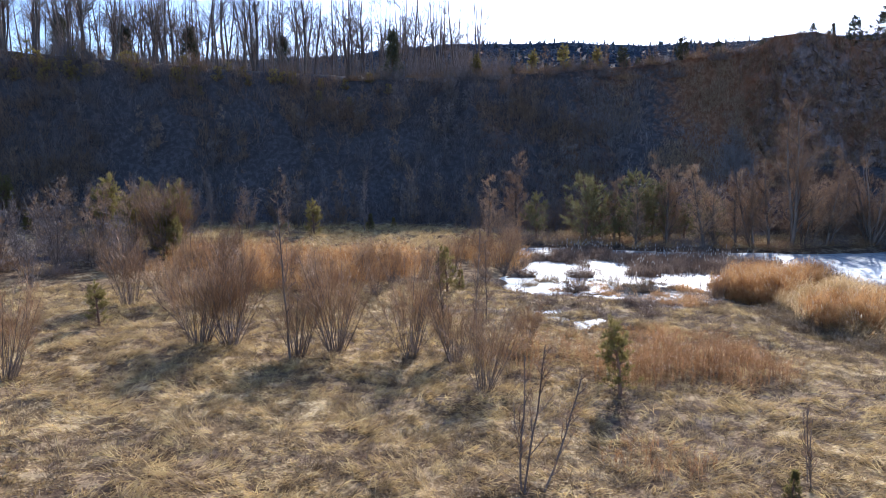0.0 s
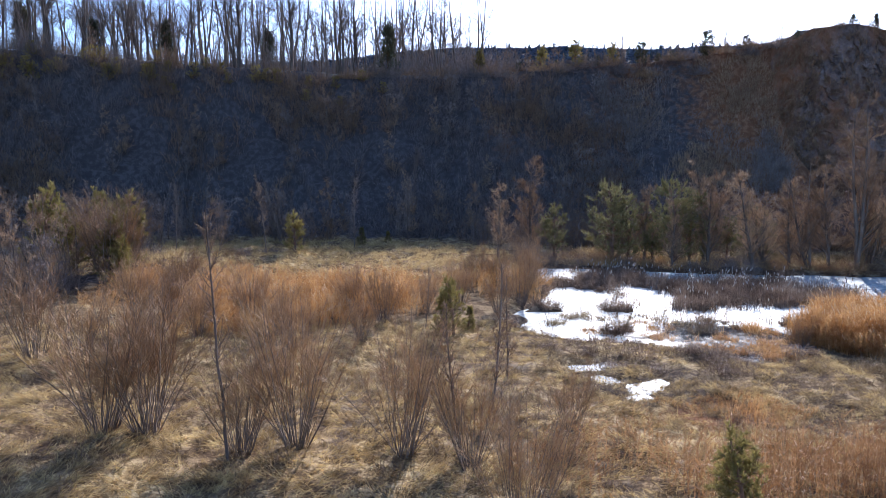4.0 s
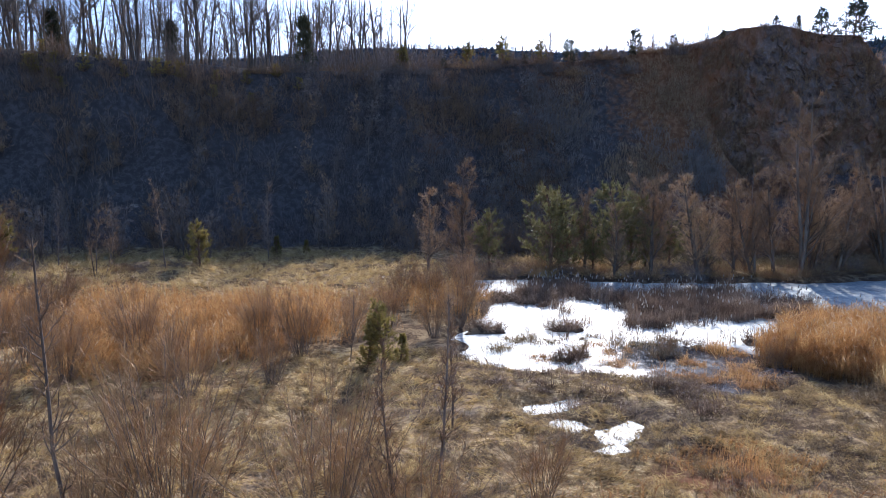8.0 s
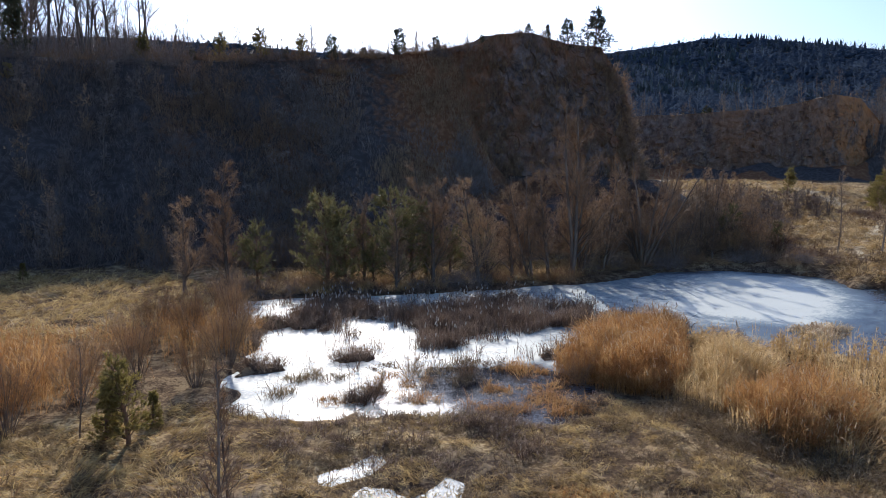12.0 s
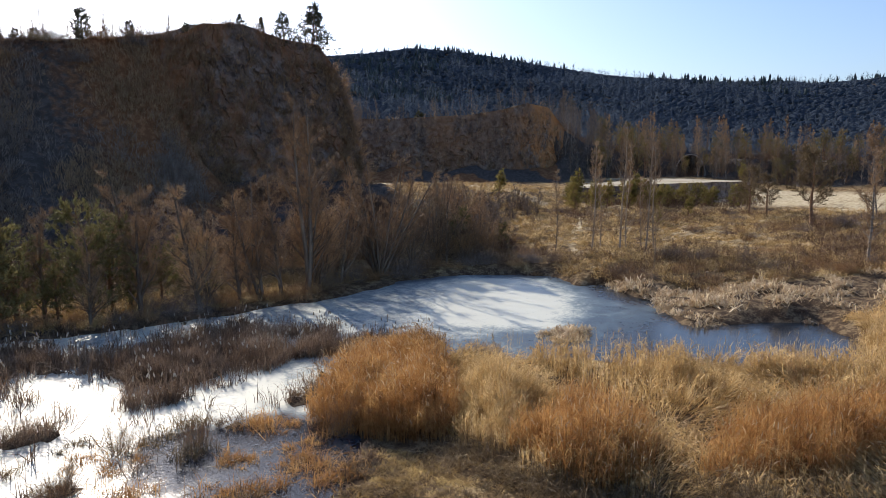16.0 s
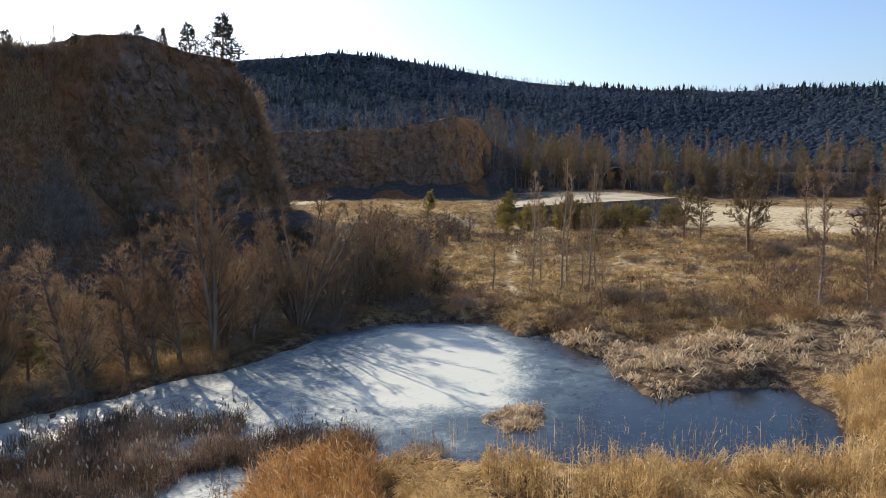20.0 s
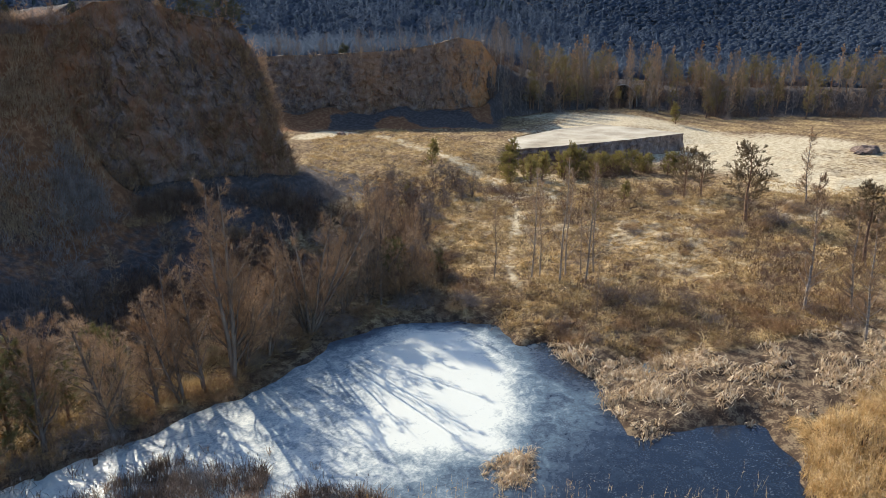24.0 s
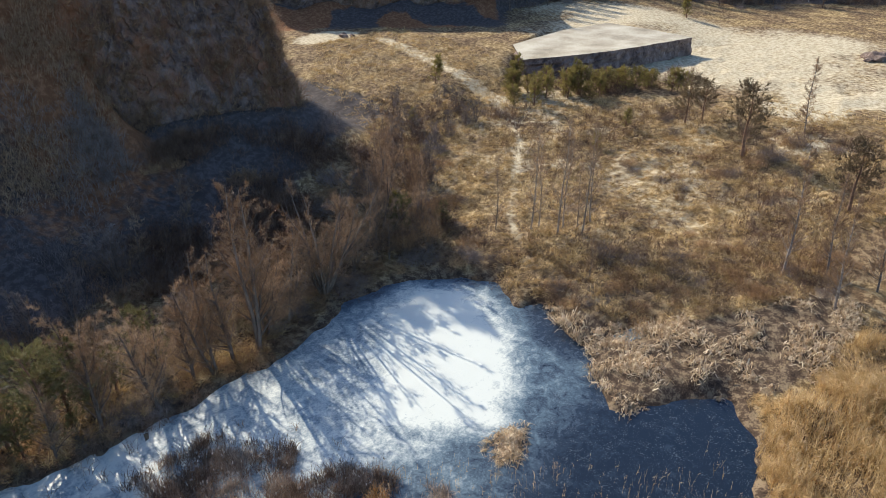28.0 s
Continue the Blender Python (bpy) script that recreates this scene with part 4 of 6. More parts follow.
def pine(name, label, seed, height, needle, spruce=False, clear=0.12, width=0.36, whorls=9, tuft=9, fat=1.0):
    rng = np.random.default_rng(seed)
    trunk = grow(rng, np.array([[0, 0, -0.2]]), np.array([[0, 0, 1.0]]), np.array([height]), 8, 0.03 if spruce else 0.06, 0.05)
    r0 = 0.022 * height + 0.02
    tr = tubes(trunk, taper(1, 8, r0, 0.012), 7)
    per = 7 if spruce else 6
    p, w, t = fork(rng, trunk, whorls * per, clear, 0.96, 1.25 if spruce else 1.05)
    prof = (1.02 - t) if spruce else np.sqrt(np.clip(1.05 - t, 0.02, 1)) * np.clip(0.78 + t, 0, 1)
    L = grow(rng, p, w, height * width * prof * rng.uniform(0.65, 1.15, len(t)), 5, 0.08, -0.02 if spruce else 0.04)
    br = tubes(L, taper(len(t), 5, 0.014 + 0.012 * (1 - t), 0.005), 3)
    p2, w2, t2 = fork(rng, L, 5, 0.25, 1.0, 0.8)
    S = grow(rng, p2, w2, height * 0.095 * rng.uniform(0.5, 1.3, len(t2)), 3, 0.12, 0.0 if spruce else 0.15)
    sb = tassels(S, 0.012, rng)
    nd = join([needle_spray(rng, S, 2 * tuft, height * 0.02 + 0.06, (0.011 + 0.0016 * height) * fat), needle_spray(rng, L, 2 * tuft, height * 0.018 + 0.06, (0.011 + 0.0016 * height) * fat)])
    ob = thing(name, label, "conifer")
    part("trunk", mesh_from("trunk", *tr, BARK_PINE, True), ob)
    tagged(part("bough_frame", mesh_from("bough_frame", *join([br, sb]), BARK_PINE, True), ob), kind="stuff")
    tagged(part("needle_crown", mesh_from("needle_crown", *nd, needle), ob), kind="stuff")
    return ob


def bramble(name, label, seed, radius, height, mat, n=150):
    """A low thicket of arching stems."""
    rng = np.random.default_rng(seed)
    a, r = rng.uniform(0, 2 * np.pi, n), radius * np.sqrt(rng.uniform(0, 1, n))
    start = np.stack([r * np.cos(a), r * np.sin(a), np.full(n, -0.1)], -1)
    way = np.stack([rng.normal(0, 0.5, n), rng.normal(0, 0.5, n), np.ones(n)], -1)
    P = grow(rng, start, way, height * rng.uniform(0.6, 1.5, n) * (1.15 - 0.6 * r / radius), 5, 0.22, -0.12)
    st = tassels(P, 0.02, rng)
    p, w, t = fork(rng, P, 6, 0.15, 1.0, 0.8)
    tw = slivers(p, w, height * 0.32 * rng.uniform(0.4, 1.2, len(t)), 0.012, rng)
    return tagged(new(name, mesh_from(name, *join([st, tw]), mat)), label, "shrub")


def stand(ob, x, y, scale=1.0, turn=0.0, label="", group="", tip=(0, 0), sink=0.0, z=None):
    """Moves a first thing, or sets a copy of it, on the ground."""
    zz = land1(x, y) - sink if z is None else z
    m = Matrix.Translation((x, y, zz)) @ pose(0, 0, 0, tip[0], tip[1], turn) @ Matrix.Diagonal((scale, scale, scale, 1))
    if ob.get("stood"):
        c = copy_thing(ob, m)
    else:
        c = ob
        c.matrix_basis = m
        c["stood"] = 1
    return tagged(c, label, group=group)


def scatter(rng, n, box, test=None):
    out = []
    while len(out) < n:
        x, y = rng.uniform(box[0], box[1]), rng.uniform(box[2], box[3])
        if test is None or test(x, y):
            out.append((x, y))
    return out


def fill(rng, poly, n, patch=0.0, seed=0, size=3.0, rough=1.2):
    """n places inside an outline, thinned into patches."""
    p = np.asarray(poly, float)
    lo, hi = p.min(0), p.max(0)
    got = np.zeros((0, 2))
    while len(got) < n:
        q = rng.uniform(lo, hi, (n * 2, 2))
        d = inside_distance(q[:, 0], q[:, 1], poly)
        ok = (d + rough * (fbm(q[:, 0], q[:, 1], 1.7, seed + 3) - 0.5) > 0) & (rng.uniform(0, 1, len(q)) > patch * (fbm(q[:, 0], q[:, 1], size, seed) - 0.25) * 2)
        got = np.concatenate([got, q[ok]])
    return got[:n]


# willow bushes and saplings on the grass
WILLOW = [willow_bush("willow_bush", "leafless many-stemmed willow bush on the dry grass", 11, 3.9, 50, fan=0.54, side=13, fat=1.0),
          willow_bush("willow_bush", "leafless many-stemmed willow bush on the dry grass", 12, 3.6, 40, fan=0.56, side=13, fat=1.0),
          willow_bush("willow_bush", "leafless many-stemmed willow bush on the dry grass", 13, 3.3, 38, fan=0.5, side=12, fat=1.0)]
for k, x, y, s, turn in ((2, -8.7, 24.3, 1.1, 0), (0, -7.6, 24.3, 0.98, 40), (2, -5.0, 23.3, 0.78, 80), (0, -3.7, 23.5, 1.0, 120), (1, -1.15, 23.2, 0.95, 10), (2, 0.4, 22.4, 0.72, 200),
                         (1, 1.2, 19.6, 0.78, 60), (1, -13.9, 30.4, 1.05, 150), (2, -12.4, 30.6, 0.7, 20), (2, -13.3, 20.4, 0.95, 75), (1, -14.6, 21.4, 0.9, 220), (0, -17.3, 43.8, 1.25, 310), (2, 6.8, 34.5, 0.30, 0),
                         (0, -18.6, 45.2, 1.15, 200), (2, 8.9, 36.4, 0.35, 50), (1, 10.4, 35.2, 0.4, 90), (1, 13.2, 33.2, 0.45, 10), (0, 2.6, 43.2, 0.6, 0), (2, 1.4, 44.4, 0.65, 45), (1, 4.4, 45.6, 0.7, 100), (0, 37.4, 48.9, 0.75, 0), (1, 39.0, 48.0, 0.85, 70), (2, 41.4, 50.4, 0.8, 160), (2, 44.4, 53.4, 0.8, 210), (2, 47.6, 56.4, 0.8, 40), (0, -4.2, 37.2, 0.62, 15),
                         (1, -6.4, 33.5, 0.62, 0), (2, 3.0, 24.6, 0.5, 30), (0, -9.6, 33.8, 0.66, 70), (2, -8.0, 35.6, 0.8, 140), (1, -11.4, 35.4, 0.75, 10), (2, -2.6, 35.6, 0.7, 250), (1, -1.0, 37.4, 0.6, 33), (0, 0.6, 39.4, 0.6, 99), (2, -5.4, 31.4, 0.6, 180),
                         (1, -10.6, 31.0, 0.6, 280), (2, 3.4, 39.6, 0.7, 20), (0, -13.6, 37.6, 0.7, 200), (2, -12.8, 40.6, 0.8, 66), (1, 4.4, 43.0, 0.8, 140), (2, -3.2, 32.6, 0.55, 300), (1, 2.2, 37.6, 0.5, 260)):
    stand(WILLOW[k], x, y, s, turn, group="willow bushes on the meadow")
SAPLING = [bare_tree("sapling", "slender bare sapling with thin upright twigs", 21, 6.2, 0.045, BARK, TWIG, 26, 0.3, 0.8, 0.12, 6, 4, 0.18, apart=True),
           bare_tree("sapling", "slender bare sapling forked near the ground", 22, 3.4, 0.04, BARK, TWIG, 27, 0.2, 0.55, 0.12, 6, 4, 0.28, stems=3, apart=True),
           bare_tree("sapling", "slender bare sapling with thin upright twigs", 23, 4.6, 0.04, BARK, TWIG, 28, 0.15, 0.65, 0.12, 6, 4, 0.24, apart=True)]
for k, x, y, s, turn, tip in ((0, -5.15, 22.9, 0.97, 0, (0, 2)), (1, 1.8, 13.4, 1.0, 0, (0, 3)), (2, 1.1, 25.9, 0.95, 30, (0, 2)), (2, 1.8, 29.0, 0.8, 80, (0, 0)), (1, 7.5, 13.6, 0.55, 90, (0, 0)),
                             (2, 0.2, 22.8, 0.9, 190, (0, 3)), (2, -0.9, 34.6, 0.6, 10, (2, 0)), (1, -14.8, 51.5, 1.2, 45, (0, 0)), (0, -11.8, 53.5, 0.95, 45, (0, 0))):
    stand(SAPLING[k], x, y, s, turn, tip=tip)
YOUNG_PINE = [pine("young_pine", "small olive-green young pine on the grass", 31, 2.6, NEEDLE_OLIVE, False, 0.1, 0.34, 8, 11, 1.3),
              pine("young_pine", "small olive-green young pine on the grass", 32, 1.9, NEEDLE_OLIVE, True, 0.08, 0.34, 8, 11, 1.3)]
for k, x, y, s, turn in ((0, -10.1, 54.5, 1.1, 0), (1, -6.5, 61.3, 0.8, 30), (1, -4.4, 61.2, 0.75, 70), (0, -13.4, 26.6, 0.6, 20), (1, -0.3, 34.3, 1.0, 0), (0, 4.95, 18.8, 0.75, 40), (0, 0.2, 33.8, 0.8, 90), (1, 7.0, 13.2, 0.45, 0), (1, 0.8, 34.9, 0.7, 10)):
    stand(YOUNG_PINE[k], x, y, s, turn)

# trees along the far bank of the pond
ALDER = [bare_tree("alder_tree", "bare brown alder leaning over the pond bank", 41, 9.6, 0.21, BARK, TWIG, 54, 0.06, 0.75, 0.12, 13, 14, 0.42, stems=3, apart=True, fat=1.05),
         bare_tree("alder_tree", "bare brown alder on the pond bank", 42, 8.6, 0.18, BARK, TWIG, 44, 0.08, 0.8, 0.11, 13, 14, 0.42, stems=2, apart=True, fat=1.05),
         bare_tree("alder_tree", "slim bare alder on the pond bank", 43, 7.2, 0.13, BARK, TWIG, 36, 0.10, 0.75, 0.11, 12, 13, 0.38, apart=True, fat=1.05),
         bare_tree("round_willow", "round-crowned bare willow on the pond bank", 44, 7.2, 0.14, BARK, TWIG, 80, 0.05, 0.45, 0.12, 11, 9, 0.42, stems=10, apart=True, fat=1.2, lean=0.42)]
for k, x, y, s, turn, tip in ((0, 24.6, 48.9, 1.1, 0, (0, 0)), (1, 27.4, 49.6, 0.85, 140, (0, 0)), (1, 25.6, 49.6, 0.9, 60, (0, 0)), (3, 30.8, 50.2, 1.2, 0, (0, 0)), (1, 19.6, 50.4, 0.85, 30, (0, -6)), (2, 18.4, 49.0, 0.95, 10, (0, -14)), (2, 20.8, 49.6, 0.9, 100, (0, 4)), (1, 21.8, 49.2, 0.95, 310, (0, 0)), (2, 16.0, 50.0, 0.95, 60, (0, 3)),
                             (1, 22.0, 50.6, 0.8, 200, (0, 0)), (2, 27.6, 50.3, 0.75, 20, (0, 0)), (2, 5.6, 53.4, 1.1, 140, (0, 0)), (2, 3.4, 52.6, 0.8, 30, (0, 0)),
                             (1, 16.6, 52.0, 0.95, 80, (0, 0)), (2, 12.8, 52.2, 0.8, 70, (0, 0)), (1, 28.6, 52.5, 0.8, 10, (0, 0)), (2, 33.2, 51.4, 0.6, 50, (0, 0)), (2, 36.4, 49.6, 0.5, 0, (0, 0)),
                             (2, 23.0, 49.2, 1.0, 160, (0, 5)), (3, 26.6, 50.4, 0.6, 220, (0, 0)), (2, 13.8, 49.9, 0.7, 280, (0, 0))):
    stand(ALDER[k], x, y, s, turn, group="trees along the pond bank", tip=tip)
BANK_PINE = [pine("pine_tree", "bushy green pine on the pond bank", 51, 5.0, NEEDLE, False, 0.02, 0.52, 12, 14, 1.6), pine("pine_tree", "sparse green pine on the pond bank", 52, 4.4, NEEDLE, False, 0.12, 0.4, 9, 12, 1.4)]
for k, x, y, s, turn in ((0, 10.6, 51.8, 0.95, 0), (0, 11.8, 52.6, 0.85, 90), (0, 14.4, 51.2, 1.05, 40), (0, 15.6, 52.0, 0.9, 200), (1, 7.0, 52.2, 0.8, 20), (1, 12.9, 50.9, 0.7, 0), (1, 39.4, 50.8, 0.95, 0), (1, 42.2, 49.4, 0.6, 70), (1, 27.0, 52.0, 0.8, 60), (1, 17.8, 51.6, 0.8, 120), (0, 20.2, 52.8, 0.7, 10)):
    stand(BANK_PINE[k], x, y, s, turn)
BRAMBLES = [bramble("bramble", "dark tangled leafless bramble thicket", 61, 1.7, 1.3, BRAMBLE), bramble("bramble", "low reddish leafless shrub", 62, 1.2, 1.0, TWIG_RED, 200), bramble("bramble", "grey tangled leafless shrub", 63, 1.4, 1.5, TWIG_GREY, 220)]
rng = np.random.default_rng(7)
for x in np.arange(5.5, 42, 0.95):
    y = np.interp(x, [5, 9, 14, 18, 25, 31, 35, 39, 42], [51.4, 51, 49.9, 49, 48.2, 49.4, 48.9, 45.5, 44.5]) + rng.uniform(0.0, 1.3)
    stand(BRAMBLES[rng.integers(3)], x, y, rng.uniform(0.5, 0.95), rng.uniform(0, 360), group="thicket on the pond bank")
for x, y, s, k in ((-22, 44, 1.5, 0), (-19.5, 47.5, 1.3, 2), (-23.5, 49, 1.6, 0), (-16, 48.5, 1.0, 0), (-14.5, 53.5, 1.1, 0), (-12.8, 54.2, 0.9, 2), (-20, 53, 1.3, 2), (-25, 40, 1.4, 0), (-21.5, 37.5, 1.3, 2), (-18.5, 41, 1.1, 0), (-26, 55, 1.5, 0),
                   (50, 57, 1.2, 1), (52, 58.5, 1.2, 0), (47.5, 55, 1.2, 1), (55, 60.8, 1.2, 0), (57.5, 61, 0.9, 2), (46, 52, 1.1, 1), (44, 50.5, 1.1, 1), (42.5, 48, 1.0, 0), (64, 60.4, 1.0, 0), (66.5, 58.6, 0.9, 0), (44.5, 38, 0.9, 1), (46, 34, 0.9, 1),
                   (41.5, 37.5, 0.9, 2), (43.5, 35.5, 0.9, 1), (45.5, 31, 1.0, 0), (44, 33, 0.9, 1), (47.5, 28.5, 1.1, 0), (48.8, 26, 1.1, 0), (42.5, 31.5, 0.8, 2), (49, 31, 0.9, 0), (50.5, 35, 0.8, 2), (60, 39, 1.1, 0), (63, 36, 1.3, 0), (66, 38, 1.0, 2),
                   (68, 33.5, 1.4, 0), (72, 32, 1.3, 0), (61, 43, 0.9, 2), (57, 37, 0.8, 0), (75, 30.5, 1.2, 0), (64, 30, 1.1, 0), (58, 31, 0.8, 2), (53, 29.5, 0.9, 0), (70, 42.5, 1.1, 0), (74, 43.5, 0.9, 2), (39.8, 43.2, 0.8, 0), (38.6, 46, 0.9, 0)):
    for n in range(3):
        stand(BRAMBLES[(k + n) % 3 if n else k], x + rng.normal(0, 1.1), y + rng.normal(0, 0.8), s * rng.uniform(0.35, 0.75), rng.uniform(0, 360), group="shrubs on the meadow")

# young poplars, birches and pines on the meadow beyond the pond
POPLAR = bare_tree("young_poplar", "tall slim bare poplar with upright branches", 71, 8.6, 0.075, BARK_POPLAR, TWIG, 34, 0.14, 0.75, 0.2, 8, 6, 0.27, fat=0.9)
for x, y, s, turn in ((43.8, 45.9, 0.7, 0), (44.8, 43.6, 1.3, 40), (45.6, 43.4, 1.15, 310), (45.2, 41.7, 1.45, 90), (46.7, 42.0, 1.3, 130), (46.4, 40.4, 1.4, 60), (48.6, 40.8, 1.3, 200), (47.4, 41.2, 0.9, 250), (41.2, 37.4, 0.62, 20)):
    stand(POPLAR, x, y, s, turn, group="young poplars")
BIRCH = bare_tree("birch_tree", "bare pale-stemmed birch with fine drooping twigs", 72, 8.2, 0.085, BARK_PALE, TWIG, 48, 0.12, 0.9, 0.18, 10, 9, 0.25, fat=1.25)
for x, y, s, turn in ((48.5, 27.6, 1.05, 0), (50.4, 25.4, 0.8, 80), (46.0, 24.2, 0.85, 50), (77.5, 32.3, 0.85, 90), (49.5, 22.5, 0.8, 120)):
    stand(BIRCH, x, y, s, turn, group="birches")
OPEN_PINE = pine("open_pine", "open-crowned brownish pine on the meadow", 73, 6.4, material("needles_brown", [(0.09, 0.062, 0.032), (0.17, 0.125, 0.065), (0.27, 0.2, 0.11)], 1.2, 0.7, 0, 20, trans=0.25), False, 0.2, 0.42, 9, 12, 1.7)
for x, y, s, turn in ((67.8, 35.4, 1.05, 0), (74.1, 42.7, 0.75, 90), (76.5, 41.7, 0.65, 30), (60.4, 25.8, 0.85, 10)):
    stand(OPEN_PINE, x, y, s, turn)
rng = np.random.default_rng(8)
JUNIPER = pine("young_pine", "bushy olive-green young pine by the platform", 33, 2.0, NEEDLE_OLIVE, False, 0.02, 0.5, 8, 9, 1.1)
for i in range(30):
    t = (i / 29) ** 1.3
    stand(JUNIPER if i % 3 else YOUNG_PINE[0], 72 + 14 * t + rng.normal(0, 1.3), 60 - 11 * t + rng.normal(0, 2.0), rng.uniform(0.75, 1.4) * (1.15 - 0.35 * t), rng.uniform(0, 360), group="row of young pines by the platform")
for x, y, s in ((67.9, 69, 1.1), (63, 47, 0.6), (69.5, 47, 0.7), (57, 63.5, 0.7), (41, 52.5, 0.9)):
    stand(YOUNG_PINE[0], x, y, s, rng.uniform(0, 360))

# the wooded ridge and slope
BEECH = [bare_tree("ridge_tree", "tall bare broadleaf tree on the ridge", 81, 15.5, 0.19, BARK, TWIG_GREY, 32, 0.3, 0.85, 0.12, 8, 6, 0.34, fat=1.0),
         bare_tree("ridge_tree", "tall bare broadleaf tree on the ridge", 82, 13.5, 0.16, BARK, TWIG_GREY, 28, 0.28, 0.95, 0.12, 8, 6, 0.36, fat=1.0),
         bare_tree("ridge_tree", "slim bare broadleaf tree on the ridge", 83, 12.5, 0.11, BARK, TWIG_GREY, 26, 0.4, 0.7, 0.10, 6, 5, 0.24, fat=1.0),
         bare_tree("ridge_tree", "forked bare broadleaf tree on the ridge", 84, 14.0, 0.21, BARK, TWIG_GREY, 30, 0.35, 0.85, 0.12, 8, 6, 0.34, stems=2, fat=1.0, lean=0.1)]


def ridge_y(x):
    return float(np.interp(x, RIDGE_X, RIDGE_Y))


def brow_at(x):
    return ridge_y(x) if x < 32.5 else float(np.interp(x, BROW_X, BROW_Y)) + 0.35


def brow_z(x, d):
    """Height of the ground at the brow; over the rock face that of the face's own brow."""
    return land1(x, ridge_y(x) + d) if x < 32.5 else float(np.interp(x, BROW_X, BROW_Z)) - 0.12


rng = np.random.default_rng(9)
for i in range(230):
    x = -74 + 78 * (i + rng.uniform(0, 1)) / 230
    y = ridge_y(x) + 0.5 + 26 * rng.uniform(0, 1) ** 1.2
    stand(BEECH[rng.integers(4)], x, y, rng.uniform(0.7, 1.12) * (1.0 if x < -3 else 0.8), rng.uniform(0, 360), group="trees on the ridge", tip=(rng.normal(0, 2), rng.normal(0, 2)), sink=0.2)
for x, d, s, k in ((4.6, 2, 0.62, 0), (2.5, 3, 0.55, 2), (6.5, 1.5, 0.35, 1), (8, 3, 0.3, 0), (10, 2, 0.28, 1), (-1, 2, 0.72, 3), (12, 5, 0.25, 1), (7.3, 5, 0.34, 3)):
    stand(BEECH[k], x, ridge_y(x) + d, s, rng.uniform(0, 360), group="trees on the ridge")
for x, y in scatter(np.random.default_rng(31), 30, (-80, -16, 84, 104)):
    stand(BEECH[int(7 * abs(x) + y) % 4], x, y, 0.75 + 0.3 * (int(13 * y) % 10) / 10, (37 * x) % 360, group="trees on the ridge", sink=0.2)
SPRUCE = pine("spruce_tree", "dark narrow spruce on the ridge", 85, 7.0, NEEDLE_DARK, True, 0.06, 0.24, 13, 12, 2.4)
RIDGE_PINE = pine("ridge_pine", "dark wind-shaped pine on the rock brow", 86, 4.6, NEEDLE_DARK, False, 0.03, 0.46, 12, 16, 2.6)
BROW_SPRUCE = pine("brow_spruce", "dark broad spruce on the corner of the rock brow", 87, 4.8, NEEDLE_DARK, True, 0.03, 0.56, 12, 16, 1.9)
for x, d, s in ((-6, 1.5, 0.85), (-38, 7, 0.9), (-46, 9, 1.1), (-31, 8, 1.0), (-20, 8, 1.0), (41.2, 0.3, 0.3), (-52, 6, 1.1)):
    stand(SPRUCE, x, brow_at(x) + d, s, rng.uniform(0, 360), z=brow_z(x, d) - 0.1)
for x, d, s in ((45.0, 0.1, 0.9), (43.0, 0.3, 0.72), (39.6, 0.4, 0.36)):
    stand(BROW_SPRUCE, x, brow_at(x) + d, s, rng.uniform(0, 360), z=brow_z(x, d) - 0.3)
for x, d, s in ((26.9, 0.6, 0.6), (20.5, 0.8, 0.92), (22.3, 1.0, 0.42), (23.6, 1.0, 0.5), (16.2, 0.8, 0.5), (12, 1.0, 0.5), (34.6, 0.3, 0.42), (30.5, 0.6, 0.62), (8, 1.0, 0.5)):
    stand(RIDGE_PINE, x, brow_at(x) + d, s, rng.uniform(0, 360), z=brow_z(x, d) - 0.4)
for x, d, s in ((13.9, 0.6, 1.1), (17.8, 0.9, 0.9), (10.2, 0.8, 1.0), (3.6, 0.8, 1.0)):
    stand(YOUNG_PINE[0], x, brow_at(x) + d, s, rng.uniform(0, 360), z=brow_z(x, d) - 0.2)
for i in range(46):
    x = -10 + 54 * i / 46 + rng.normal(0, 0.5)
    d = rng.uniform(-0.2, 0.4) if x > 32.5 else rng.uniform(-1.2, 1.5)
    stand(BRAMBLES[rng.integers(3)], x, brow_at(x) + d, rng.uniform(0.35, 0.7) if x > 33 else rng.uniform(0.7, 1.4), rng.uniform(0, 360), group="scrub along the brow", z=brow_z(x, d) - 0.1)
for x, d, s in ((23.9, 0.7, 0.42), (18.6, 0.8, 0.5), (33.4, 0.5, 0.34), (31.6, 0.6, 0.3), (45.2, 0.4, 0.56), (36.5, 0.4, 0.2), (28.6, 0.8, 0.36)):
    stand(SAPLING[1], x, brow_at(x) + d, s * 2.2, rng.uniform(0, 360), z=brow_z(x, d) - 0.1)
SLOPE_FRINGE = [bare_tree("brow_sapling", "slim bare sapling on the brow of the slope", 98, 5.0, 0.05, BARK, TWIG, 26, 0.12, 0.7, 0.1, 7, 5, 0.3, fat=1.6),
                bare_tree("brow_sapling", "bushy bare sapling on the brow of the slope", 99, 3.6, 0.045, BARK, TWIG, 26, 0.05, 0.75, 0.1, 7, 5, 0.45, stems=3, fat=1.6)]
GOLD_PINE = pine("young_pine", "low golden-olive young pine on the brow of the slope", 35, 2.6, material("needles_golden", [(0.14, 0.1, 0.022), (0.31, 0.235, 0.05), (0.47, 0.36, 0.09)], 1.2, 0.7, 0, 20, trans=0.55), False, 0.02, 0.6, 8, 9, 1.2)
